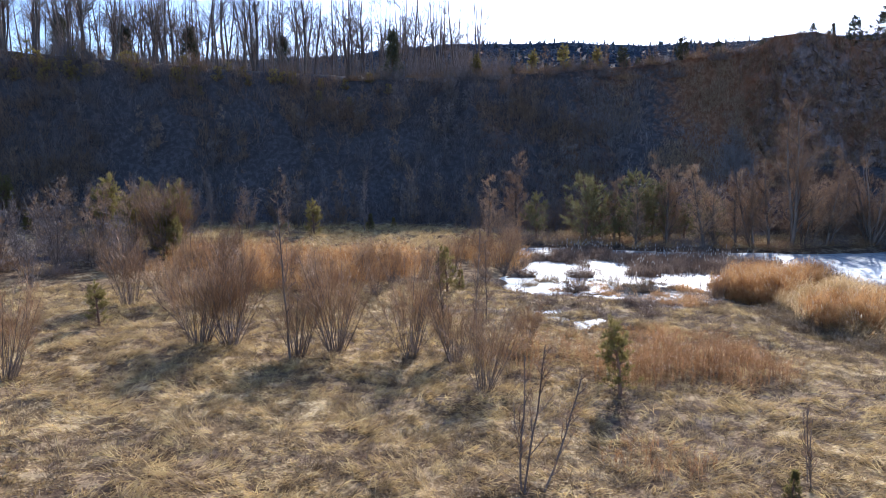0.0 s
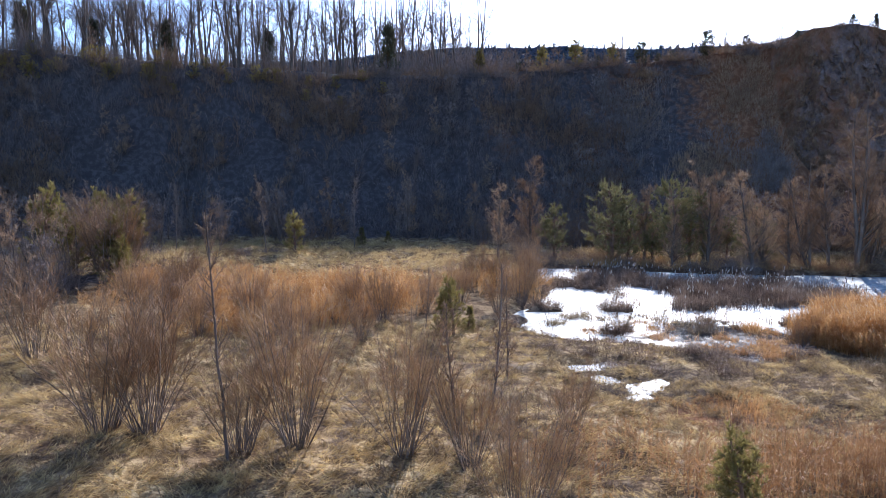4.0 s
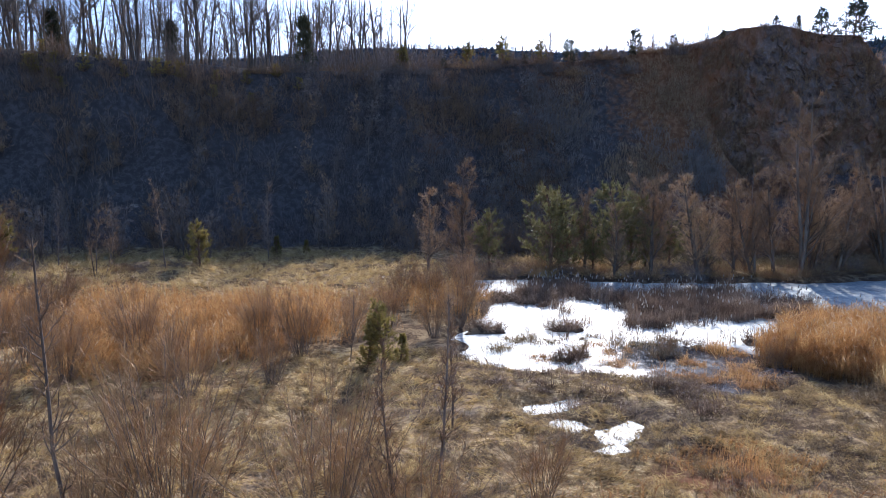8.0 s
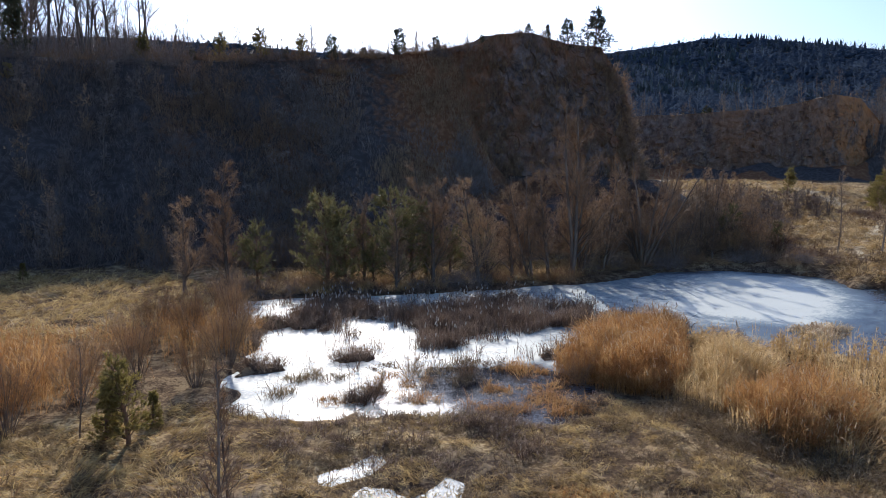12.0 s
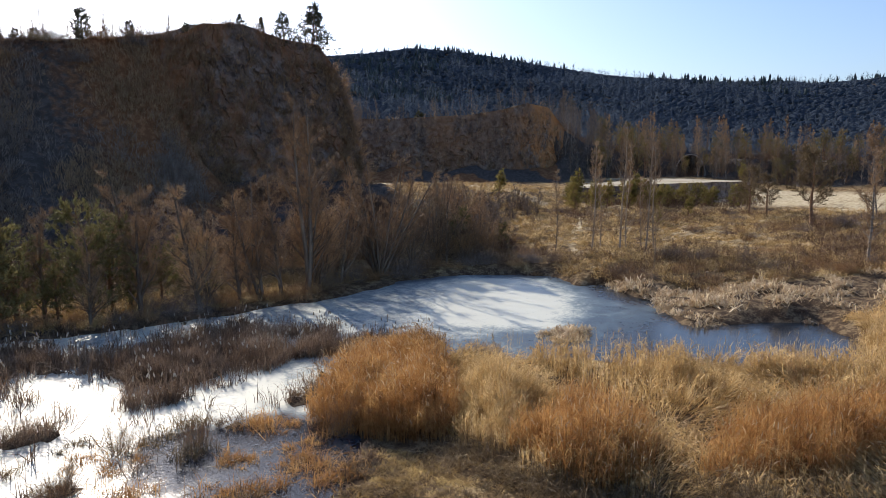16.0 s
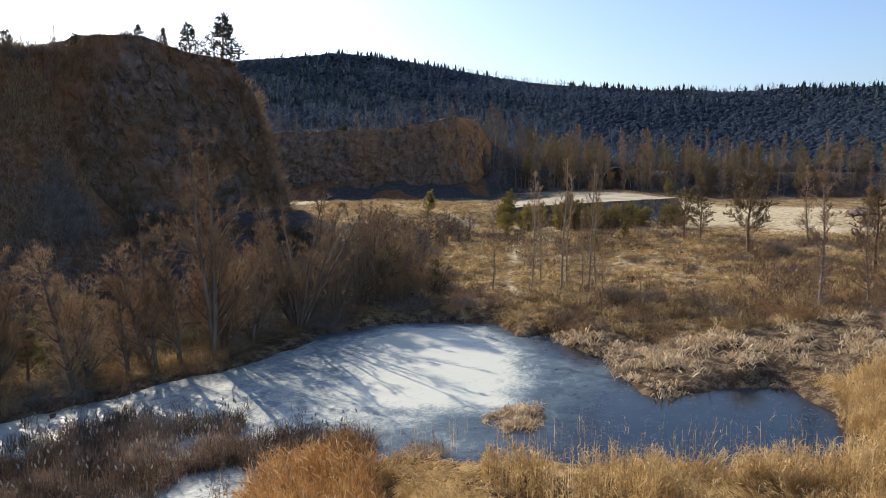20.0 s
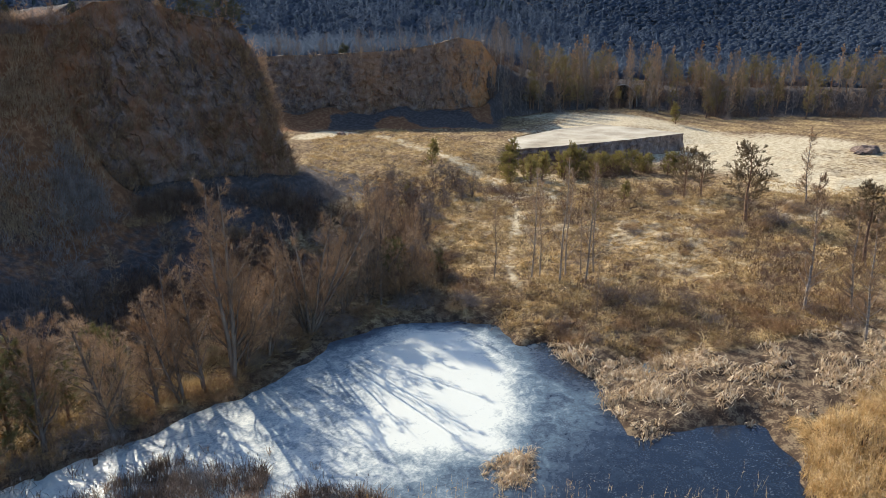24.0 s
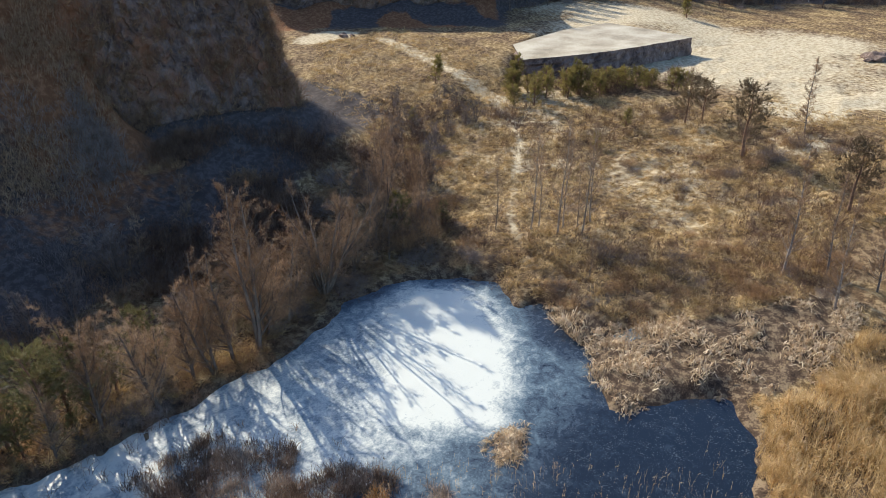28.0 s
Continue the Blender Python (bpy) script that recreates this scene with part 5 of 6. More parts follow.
for i in range(44):
    x = 3 + 27 * i / 44 + rng.normal(0, 0.4)
    stand(SLOPE_FRINGE[i % 2], x, brow_at(x) + rng.uniform(-0.6, 2.0), rng.uniform(0.35, 0.75), rng.uniform(0, 360), group="saplings along the brow", sink=0.1)
for i in range(66):
    x = -64 + (0.72 * i if i < 52 else 37.4 + 1.5 * (i - 52)) + rng.normal(0, 0.5)
    stand(GOLD_PINE, x, ridge_y(x) - rng.uniform(0.4, 4.2), rng.uniform(0.55, 0.95) * (1.0 if x < -14 else 0.75), rng.uniform(0, 360), group="olive young pines along the slope's brow", sink=0.1)
SLOPE = [bare_tree("slope_tree", "bare bushy tree on the shaded slope", 91, 6.5, 0.08, BARK, TWIG, 30, 0.08, 0.75, 0.10, 7, 5, 0.40, stems=2, fat=2.2),
         bare_tree("slope_tree", "slim pale bare tree on the shaded slope", 92, 7.5, 0.07, BARK, TWIG_GREY, 30, 0.15, 0.6, 0.12, 7, 5, 0.28, fat=2.0),
         bare_tree("slope_tree", "low bare bush-like tree on the shaded slope", 93, 4.2, 0.06, BARK, TWIG_GREY, 32, 0.05, 0.75, 0.08, 7, 5, 0.46, stems=4, fat=2.0)]
for x, y in scatter(rng, 170, (-66, 33, 57, 88), lambda x, y: ridge_y(x) - 0.5 > y > np.interp(x, [-60, -25, 0, 10, 33], [54, 63, 65, 59, 58]) and not (20 < x < 34 and y > 66)):
    stand(SLOPE[rng.choice([0, 0, 1, 2, 2])], x, y, rng.uniform(0.5, 1.15), rng.uniform(0, 360), group="trees on the shaded slope", sink=0.1)
for x, y in scatter(rng, 26, (-34, 3, 59, 67)):
    stand(SLOPE[rng.choice([0, 1, 1, 2])], x, y, rng.uniform(0.85, 1.3), rng.uniform(0, 360), group="trees on the shaded slope", sink=0.1)
for x, y in scatter(rng, 20, (-48, -18.5, 32, 64)):
    stand(SLOPE[rng.integers(3)], x, y, rng.uniform(0.55, 0.95), rng.uniform(0, 360), group="trees in the hollow", sink=0.1)
for x, y, s, k in ((-16.8, 44.8, 0.9, 0), (-19.4, 43, 1.0, 0), (-21.6, 42.2, 1.05, 1), (-22.4, 46.4, 1.1, 0), (-24.6, 44, 1.1, 0), (-25.6, 39.6, 1.0, 2), (-24.2, 37.4, 0.95, 0), (-27.4, 41.6, 1.15, 1), (-20.8, 50.5, 1.0, 0), (-23.8, 52.4, 1.05, 2), (-26.8, 48.8, 1.15, 0),
                   (-18.6, 55.6, 0.9, 1), (-16.4, 58.4, 0.9, 0), (-21.8, 57.6, 1.0, 0), (-25.4, 58.2, 1.1, 1), (-29, 54, 1.1, 0), (-30, 46, 1.1, 0), (-12.2, 63, 0.9, 1), (-19.8, 48.2, 0.85, 2), (-28.6, 37, 1.0, 0)):
    stand(SLOPE[k], x, y, s * 1.05, rng.uniform(0, 360), group="trees in the hollow", sink=0.1)
BRUSH = [bare_tree("brushwood_tree", "dense brown many-stemmed leafless brush by the pond's corner", 96, 6.6, 0.09, BARK, TWIG, 56, 0.04, 0.75, 0.12, 11, 11, 0.40, stems=5, fat=1.3, lean=0.3),
         bare_tree("brushwood_tree", "low dark leafless brush", 97, 4.2, 0.06, BARK, BRAMBLE, 54, 0.04, 0.75, 0.10, 10, 9, 0.44, stems=6, fat=1.4, lean=0.4)]
for x, y, s, k in ((34.4, 50.8, 0.95, 0), (37, 51.2, 1.0, 0), (39.5, 53, 1.05, 0), (42.5, 55, 1.0, 0), (45, 57.4, 0.95, 0), (40.8, 50.6, 0.8, 0), (44.4, 53.4, 0.85, 0), (48, 59.4, 0.9, 0), (38.2, 49.2, 0.8, 1), (41.8, 48.8, 0.8, 1), (47, 55.6, 0.9, 1), (50.6, 61, 0.9, 1), (53.4, 60.4, 0.9, 1), (56.6, 63.2, 0.9, 1), (60.2, 63.6, 0.8, 1), (63.4, 62.4, 0.7, 1), (57.4, 66.8, 0.8, 1)):
    stand(BRUSH[k], x, y, s, rng.uniform(0, 360), group="brushwood by the pond's corner", sink=0.1)
for x, y in fill(np.random.default_rng(27), [(50, 58), (56, 56), (66, 61), (66, 66), (60, 70), (54, 68)], 16, 0.6, 187, 3.0):
    stand(SLOPE[2], x, y, rng.uniform(0.45, 0.85), rng.uniform(0, 360), group="bushes beside the footpath", sink=0.1)
for x, y, s, k in ((33.6, 51.4, 1.0, 0), (36.2, 50.6, 0.95, 0), (38.4, 52.4, 1.05, 0), (40.2, 50.2, 0.95, 2), (41.4, 54, 1.05, 0), (44, 56.4, 1.0, 0), (46.6, 58.2, 0.95, 0), (49.6, 60.2, 1.0, 2), (52.6, 62, 0.85, 0), (43.2, 51.8, 0.85, 0), (55.8, 62.6, 0.9, 2), (47.8, 54.6, 0.95, 2), (58, 60.4, 0.8, 2), (50.5, 57.2, 0.8, 2), (45.6, 60.6, 0.9, 0)):
    stand(SLOPE[k], x, y, s, rng.uniform(0, 360), group="brushwood trees by the pond's corner", sink=0.1)
for x, y, s, k in ((-17.2, 42.6, 1.0, 0), (-18.6, 40.4, 0.95, 2), (-20.4, 40.2, 1.1, 0), (-21.6, 38.6, 1.0, 2), (-19.6, 44.4, 1.15, 0), (-22.6, 40.6, 1.15, 2), (-18.2, 38.2, 0.7, 2), (-21.2, 43.2, 1.15, 0), (-24.6, 36.2, 1.1, 0), (-23.2, 34.6, 0.9, 2), (-26.4, 34.2, 1.1, 0)):
    stand(SLOPE[k], x, y, s, rng.uniform(0, 360), group="trees in the hollow", sink=0.1)
for x, y, s in ((-17.4, 43.4, 1.2), (-16.6, 42.4, 0.9), (-18.0, 46.6, 1.5), (-20.2, 45.2, 1.3), (-24, 49, 1.7), (-22.6, 54.5, 1.6)):
    stand(YOUNG_PINE[0], x, y, s, rng.uniform(0, 360), sink=0.1)
for x, y in scatter(rng, 7, (-45, -20, 36, 66)):
    stand(YOUNG_PINE[rng.integers(2)], x, y, rng.uniform(0.9, 1.7), rng.uniform(0, 360), sink=0.1)
for x, y in scatter(rng, 34, (24, 53, 55, 70), lambda x, y: y < np.interp(x, [24, 36, 44, 50, 53], [70, 70.5, 67.5, 65.5, 64])):
    stand(BRAMBLES[rng.integers(3)], x, y, rng.uniform(0.6, 1.2), rng.uniform(0, 360), group="scrub below the cliff")
for x, y, s in ((-9.5, 66, 1.0), (12, 60, 0.8), (30, 60, 0.5), (21, 61, 0.8)):
    stand(SLOPE[1], x, y, s, rng.uniform(0, 360))

# wood at the back of the quarry
def polar(a, d):
    return VX + d * math.sin(radians(a)), VY + d * math.cos(radians(a))


WOOD_TREE = [bare_tree("wood_tree", "bare brown broadleaf tree in the wood", 94, 8.0, 0.09, BARK, TWIG_GREY, 34, 0.1, 0.7, 0.10, 7, 6, 0.36, stems=2, fat=2.0),
             bare_tree("wood_tree", "pale slim bare tree in the wood", 95, 9.0, 0.08, BARK_PALE, TWIG_GREY, 30, 0.2, 0.6, 0.10, 7, 5, 0.26, fat=1.8)]
WOOD_PINE = pine("wood_pine", "olive-brown pine at the edge of the wood", 34, 7.4, material("needles_wood", [(0.075, 0.06, 0.024), (0.17, 0.135, 0.052), (0.28, 0.22, 0.085)], 1.2, 0.7, 0, 20, trans=0.4), False, 0.2, 0.3, 8, 5, 1.8)
for i in range(300):
    a = rng.uniform(57.5, 97)
    d = np.interp(a, [57, 60, 64, 68, 76, 86, 100], [124, 132, 143, 150, 156, 172, 186]) + 34 * rng.uniform(0, 1) ** 1.5 - 2
    x, y = polar(a, d)
    k = rng.integers(10)
    src = WOOD_TREE[k % 2] if a < 61 or k < 3 else BIRCH if k < 5 else WOOD_PINE if k < 9 else POPLAR
    s = {"birch_tree": 1.1, "wood_tree": 1.0, "wood_pine": 1.0, "young_poplar": 1.05}[src.name.split(".")[0]]
    stand(src, x, y, s * rng.uniform(0.75, 1.15), rng.uniform(0, 360), group="wood behind the quarry floor", sink=0.1)
for i in range(64):
    a = rng.uniform(58.5, 96)
    d = np.interp(a, [57, 60, 64, 68, 76, 86, 100], [124, 132, 143, 150, 156, 172, 186]) - rng.uniform(1, 8)
    x, y = polar(a, d)
    stand([BIRCH, WOOD_TREE[0], WOOD_TREE[0], BRAMBLES[2], WOOD_PINE][rng.integers(5)], x, y, rng.uniform(0.65, 1.1), rng.uniform(0, 360), group="wood behind the quarry floor", sink=0.1)
for i in range(60):
    a = rng.uniform(40.5, 58)
    x, y = polar(a, np.interp(a, [40, 56, 58], [124, 127, 128]) + 14 * rng.uniform(0, 1) ** 1.6)
    stand([BEECH[2], BEECH[1], WOOD_TREE[0], WOOD_TREE[1]][rng.integers(4)], x, y, rng.uniform(0.5, 0.75), rng.uniform(0, 360), group="trees above the back wall", sink=0.1)
x, y = polar(46.6, 128)
stand(RIDGE_PINE, x, y, 1.5, 0)
stand(YOUNG_PINE[0], 128.5, 61.2, 1.3, 0)
stand(POPLAR, 131, 75, 0.9, 0)


# ---- reeds, sedge and grass ----
def reed_bed(name, label, poly, n, height, mat, seed, lodged=0.3, leaves=3, plume=True, patch=0.4, width=0.013, lean=0.10, ragged=1.5):
    """A stand of dry reed: stalks with drooping leaves and feathery heads; part of it beaten down by snow in swirls."""
    rng = np.random.default_rng(seed)
    q = fill(rng, poly, n, patch, seed, 3.0, ragged)
    x, y = q.T
    down = step(0.44, 0.6, fbm(x, y, 4.5, seed + 40)) * lodged
    swirl = 2 * np.pi * (fbm(x, y, 7, seed + 50, 2) * 2.2)
    tilt = np.abs(rng.normal(0, lean, n)) + down * rng.uniform(0.5, 1.35, n)
    a = np.where(down > 0.12, swirl + rng.normal(0, 0.5, n), rng.uniform(0, 2 * np.pi, n))
    edge = inside_distance(x, y, poly)
    h = height * rng.uniform(0.5, 1.15, n) * (0.7 + 0.6 * fbm(x, y, 2.4, seed + 60)) * (0.5 + 0.5 * step(-0.9, 1.5, edge)) * (0.62 + 0.76 * fbm(x, y, 0.7, seed + 61, 2))
    root = np.stack([x, y, np.maximum(land(x, y), -0.05) - 0.05], -1)
    way = np.stack([np.sin(tilt) * np.cos(a), np.sin(tilt) * np.sin(a), np.cos(tilt)], -1)
    st = ribbons(root, way, h, np.full(n, width * 0.75), 0.12, rng)
    pieces = [st]
    for k in range(leaves):
        t = rng.uniform(0.2, 0.85, n)[:, None]
        b = rng.uniform(0, 2 * np.pi, n)
        lw = unit(way + 0.75 * np.stack([np.cos(b), np.sin(b), np.zeros(n)], -1))
        pieces.append(ribbons(root + way * h[:, None] * t, lw, h * rng.uniform(0.14, 0.3, n), np.full(n, width * 1.25), 0.8, rng))
    ob = tagged(new(name, mesh_from(name, *join(pieces), mat)), label, "reeds", kind="stuff")
    if plume:
        sel = rng.uniform(0, 1, n) < 0.08
        k = sel.sum()
        tip = root[sel] + unit(way[sel] + np.array([0, 0, -0.05])) * h[sel, None] * 0.97
        w = unit(way[sel] + np.stack([np.full(k, -0.25), np.full(k, -0.15), np.zeros(k)], -1) + rng.normal(0, 0.3, (k, 3)))
        pl = join([ribbons(tip, w, rng.uniform(0.14, 0.26, k), rng.uniform(0.016, 0.028, k), 0.2, rng), ribbons(tip, w, rng.uniform(0.12, 0.22, k), rng.uniform(0.016, 0.028, k), 0.45, rng)])
        part("plumes", mesh_from("plumes", *pl, PLUME), ob, "feathery buff seed heads")
    return ob


def tufts(name, label, category, places, per, length, width, mat, seed, flat=0.75, comb=1.0, comb_scale=5.0, bend=0.5, clump=0.07, wet=False):
    """Tussocks of blades that lie over, combed one way by snow and wind."""
    rng = np.random.default_rng(seed)
    if not wet:
        places = places[land(places[:, 0], places[:, 1]) > -0.08]
    n = len(places)
    x, y = places.T
    a0 = 2 * np.pi * fbm(x, y, comb_scale, seed + 5, 2) * 2.0
    size = rng.uniform(0.5, 1.4, n) * (0.6 + 0.8 * step(0.3, 0.7, fbm(x, y, 0.8, seed + 8, 2)))
    root = np.repeat(np.stack([x, y, np.maximum(land(x, y), -0.03)], -1), per, 0)
    root[:, :2] += rng.normal(0, clump, (n * per, 2)) * np.repeat(size, per)[:, None]
    root[:, 2] -= 0.02
    a = np.repeat(a0, per) + rng.normal(0, 2.2 - 1.6 * comb, n * per)
    tilt = np.clip(rng.normal(flat, 0.3, n * per), 0.02, 1.5)
    way = np.stack([np.sin(tilt) * np.cos(a), np.sin(tilt) * np.sin(a), np.cos(tilt)], -1)
    v, f = ribbons(root, way, length * np.repeat(size, per) * rng.uniform(0.5, 1.2, n * per), width * rng.uniform(0.6, 1.3, n * per), bend, rng)
    return tagged(new(name, mesh_from(name, v, f, mat)), label, category, kind="stuff")


def cattails(name, label, poly, n, seed, height=0.8, mat=None):
    rng = np.random.default_rng(seed)
    q = fill(rng, poly, n, 1.3, seed, 2.0)
    per = 11
    x, y = q.T
    root = np.repeat(np.stack([x, y, np.maximum(land(x, y), -0.02)], -1), per, 0)
    root[:, :2] += rng.normal(0, 0.11, (n * per, 2))
    a, tilt = rng.uniform(0, 2 * np.pi, n * per), np.abs(rng.normal(0, 0.42, n * per))
    way = np.stack([np.sin(tilt) * np.cos(a), np.sin(tilt) * np.sin(a), np.cos(tilt)], -1)
    v = ribbons(root, way, height * rng.uniform(0.35, 1.0, n * per), np.full(n * per, 0.018), 0.7, rng)
    ob = tagged(new(name, mesh_from(name, *v, mat or CATTAIL)), label, "cattails", kind="stuff")
    k = rng.uniform(0, 1, n) < 0.11
    m = k.sum()
    top = np.stack([x[k], y[k], np.full(m, 0.0)], -1) + np.stack([rng.normal(0, 0.05, m), rng.normal(0, 0.05, m), height * rng.uniform(0.8, 1.25, m)], -1)
    w = unit(np.stack([rng.normal(0, 0.2, m), rng.normal(0, 0.2, m), np.ones(m)], -1))
    P = np.stack([top, top + w * 0.04, top + w * 0.11, top + w * 0.15], 1)
    hd = tubes(P, np.tile(np.array([0.009, 0.028, 0.023, 0.005]), (m, 1)), 5)
    part("seed_heads", mesh_from("seed_heads", *hd, FLUFF, True), ob, "burst white fluffy seed heads")
    return ob


reed_bed("reed_bed", "tall upright golden-brown dry reeds beside the pond", [(13.2, 34.3), (13.4, 32), (14.6, 30.2), (16.4, 31.6), (17.6, 33), (20.0, 35.6), (20.3, 36.8), (17.5, 37.2), (14.6, 35.6)], 8200, 1.5, REED, 101, 0.3, patch=0.5)
reed_bed("reed_bed", "upright golden-brown clump of dry reeds", [(15.2, 28.6), (14.1, 27.4), (14.8, 26.2), (16.4, 25.8), (18.6, 27.2), (18.8, 28.8), (17.0, 29.6)], 3600, 1.55, REED, 108, 0.25, patch=0.5)
reed_bed("reed_bed", "upright golden-brown clump of dry reeds", [(16.6, 24.8), (18.2, 22.6), (21.6, 21.2), (23.4, 22.0), (21.2, 24.2), (18.8, 25.4)], 3400, 1.5, REED, 109, 0.25, patch=0.6)
reed_bed("reed_bed", "straw-coloured reeds beaten flat in swirls", [(14.6, 30), (15.2, 28.4), (18, 29.4), (20, 30.4), (21.6, 33.4), (20.6, 35.8), (17.8, 33), (16, 31.4)], 6500, 1.3, REED_GOLD, 110, 1.35, plume=False, patch=0.5)
reed_bed("reed_bed", "golden reed bed, partly beaten flat, beside the pond", [(14.4, 28.2), (15.4, 25.6), (16.8, 22.8), (19.5, 20), (24, 18.4), (31, 18), (38, 18.8), (44, 20.5), (44, 22.6), (38, 23.8), (35.6, 25.2), (32.5, 25.0), (29.2, 23.9), (26.0, 26.9), (23.4, 30), (22, 33), (19.6, 29.6), (17, 27.4)], 21000, 1.15, REED_GOLD, 102, 1.3, patch=0.8, width=0.02)
reed_bed("reed_bed", "rust-brown dry reed bed on the meadow", [(-17, 44), (-16, 38), (-12.5, 32.5), (-7, 32.5), (-2, 36.6), (2, 39), (4.6, 41.5), (5.6, 44), (4.4, 46), (0, 45.2), (-6, 44.6), (-12, 45.5)], 11500, 1.25, REED, 103, 0.6, patch=1.0, ragged=4.0)
reed_bed("reed_bed", "sparse rust-brown dry reeds among the grass", [(1.2, 21.5), (3, 19.6), (6.5, 19), (9.4, 20), (10.6, 23), (6, 24.6), (2.2, 24.8)], 1900, 1.35, REED_RUST, 104, 0.2, 3, False, patch=1.2, ragged=4.0, width=0.011)
reed_bed("reed_bed", "sparse rust-brown dry reeds among the grass", [(3.5, 14.3), (5.5, 13.2), (6.4, 15), (4.8, 16)], 220, 0.6, REED_RUST, 105, 0.1, 2, False)
reed_bed("reed_bed", "low rusty sedge on the wet flat", [(5.6, 26.6), (8, 24.6), (10, 25.6), (8.8, 27.4)], 900, 0.4, REED, 106, 0.4, 2, False)
reed_bed("reed_bed", "thin reeds standing in the ice", [(21.5, 38.3), (24, 36), (26.8, 32), (29, 28), (32, 26.5), (29.5, 24.5), (26.5, 27), (24, 31), (22, 35)], 200, 0.9, REED_GOLD, 107, 0.1, 1)
cattails("cattail_bed", "dark brown withered cattails standing in the ice", [(7.2, 46.5), (8.4, 42.5), (8.2, 39.4), (11, 38.4), (15, 39.4), (18, 39.8), (20.6, 42.2), (18.6, 45.8), (14, 46.6), (10.5, 48)], 1900, 111)
cattails("cattail_bed", "dark brown withered cattails scattered in the ice", [(5.4, 49), (5.6, 40), (7, 36.5), (13, 36.2), (19, 38), (22, 40.5), (20, 47.4), (10, 49.4)], 130, 114)
cattails("cattail_bed", "grey-brown withered cattails along the edge of the ice", [(14.6, 45.6), (16.4, 46.2), (18.8, 44.4), (20, 41.8), (21.2, 39.4), (22.2, 36.8), (22.6, 34.6), (21.6, 34.6), (20.2, 37.6), (18.8, 40.4), (16.6, 42.6), (14.6, 43.6)], 560, 115, 0.6, CATTAIL_GREY)
cattails("cattail_bed", "dark brown withered cattails standing in the ice", [(7, 49.6), (7, 48.4), (12, 47.8), (12, 49.2)], 120, 112)
cattails("cattail_bed", "dark brown withered cattails on the shore", [(17, 40.4), (20.2, 37.4), (21.8, 37), (20.6, 40)], 220, 113, 0.9)
rng = np.random.default_rng(14)
tufts("islet_grass", "pale straw tussock on an islet in the ice", "grass", np.stack([rng.normal(26.4, 0.6, 200), rng.normal(34.2, 0.42, 200)], -1), 14, 0.42, 0.036, SEDGE, 121, 0.8, 0.2, 2.0, 2.0, wet=True)
q = fill(rng, SEDGE_AREA, 430, 1.5, 131, 1.3)
tufts("sedge_bed", "pale curled dead sedge and cattail leaves on the shore", "sedge", q, 22, 0.55, 0.05, SEDGE, 132, 0.7, 0.1, 2.0, 2.4, 0.2)
q = fill(rng, BANK_AREA, 260, 1.0, 133, 2.0)
tufts("sedge_bed", "brown dead sedge on the pond bank", "sedge", q, 8, 0.8, 0.018, GRASS_BROWN, 134, 0.6, 0.1, 2.0, 0.7)
q = fill(rng, [(-24, 6), (14, 6), (16, 18), (9, 23), (4.5, 27), (3, 31), (5, 33), (2, 36), (-9, 36), (-24, 34)], 30000, 0.6, 141, 1.2)
tufts("meadow_grass", "matted straw-coloured winter grass", "grass", q, 11, 0.27, 0.013, GRASS, 142, 1.08, 0.85, 1.6, 0.25, clump=0.07)
q = fill(rng, [(-24, 6), (14, 6), (17, 20), (14, 28), (12.5, 33), (7, 33.6), (2, 36), (-9, 36), (-24, 34)], 6500, 0.95, 143, 1.6)
tufts("meadow_grass", "brown tussocky winter grass", "grass", q, 14, 0.22, 0.012, GRASS_BROWN, 144, 0.7, 0.3, 1.5)
q = fill(rng, [(-26, 44), (-14, 45), (0, 45), (5, 47), (6, 52), (3, 60), (-4, 63), (-26, 63)], 7500, 0.4, 145)
tufts("meadow_grass", "straw-coloured winter grass below the slope", "grass", q, 7, 0.45, 0.02, GRASS, 146, 0.9, 0.6)
q = fill(rng, [(39, 44), (41, 38), (47, 29), (60, 22), (82, 24), (80, 44), (70, 60), (58, 70), (50, 64)], 9500, 1.1, 147, 2.5)
q = q[line_distance(q[:, 0], q[:, 1], PATH_LINE) > 0.25]
tufts("meadow_grass", "straw-coloured winter grass on the far meadow", "grass", q, 10, 0.34, 0.02, GRASS_PALE, 148, 0.85, 0.6, clump=0.12)
q = fill(rng, [(6, 51.5), (12, 50), (24, 49), (34, 49.5), (40, 46), (46, 52), (42, 60), (20, 60), (8, 58)], 2600, 0.4, 149)
tufts("bank_grass", "brown winter grass under the bank trees", "grass", q, 8, 0.5, 0.018, GRASS_BROWN, 150, 0.8, 0.4)


q = fill(rng, [(5, 52), (10, 50.6), (16, 49.6), (24, 48.4), (30, 49.6), (30, 53), (16, 55), (6, 56)], 2400, 0.8, 177, 2.0)
tufts("bank_grass", "pale straw grass between the bank trees", "grass", q, 12, 0.5, 0.02, GRASS_PALE, 178, 0.8, 0.4)


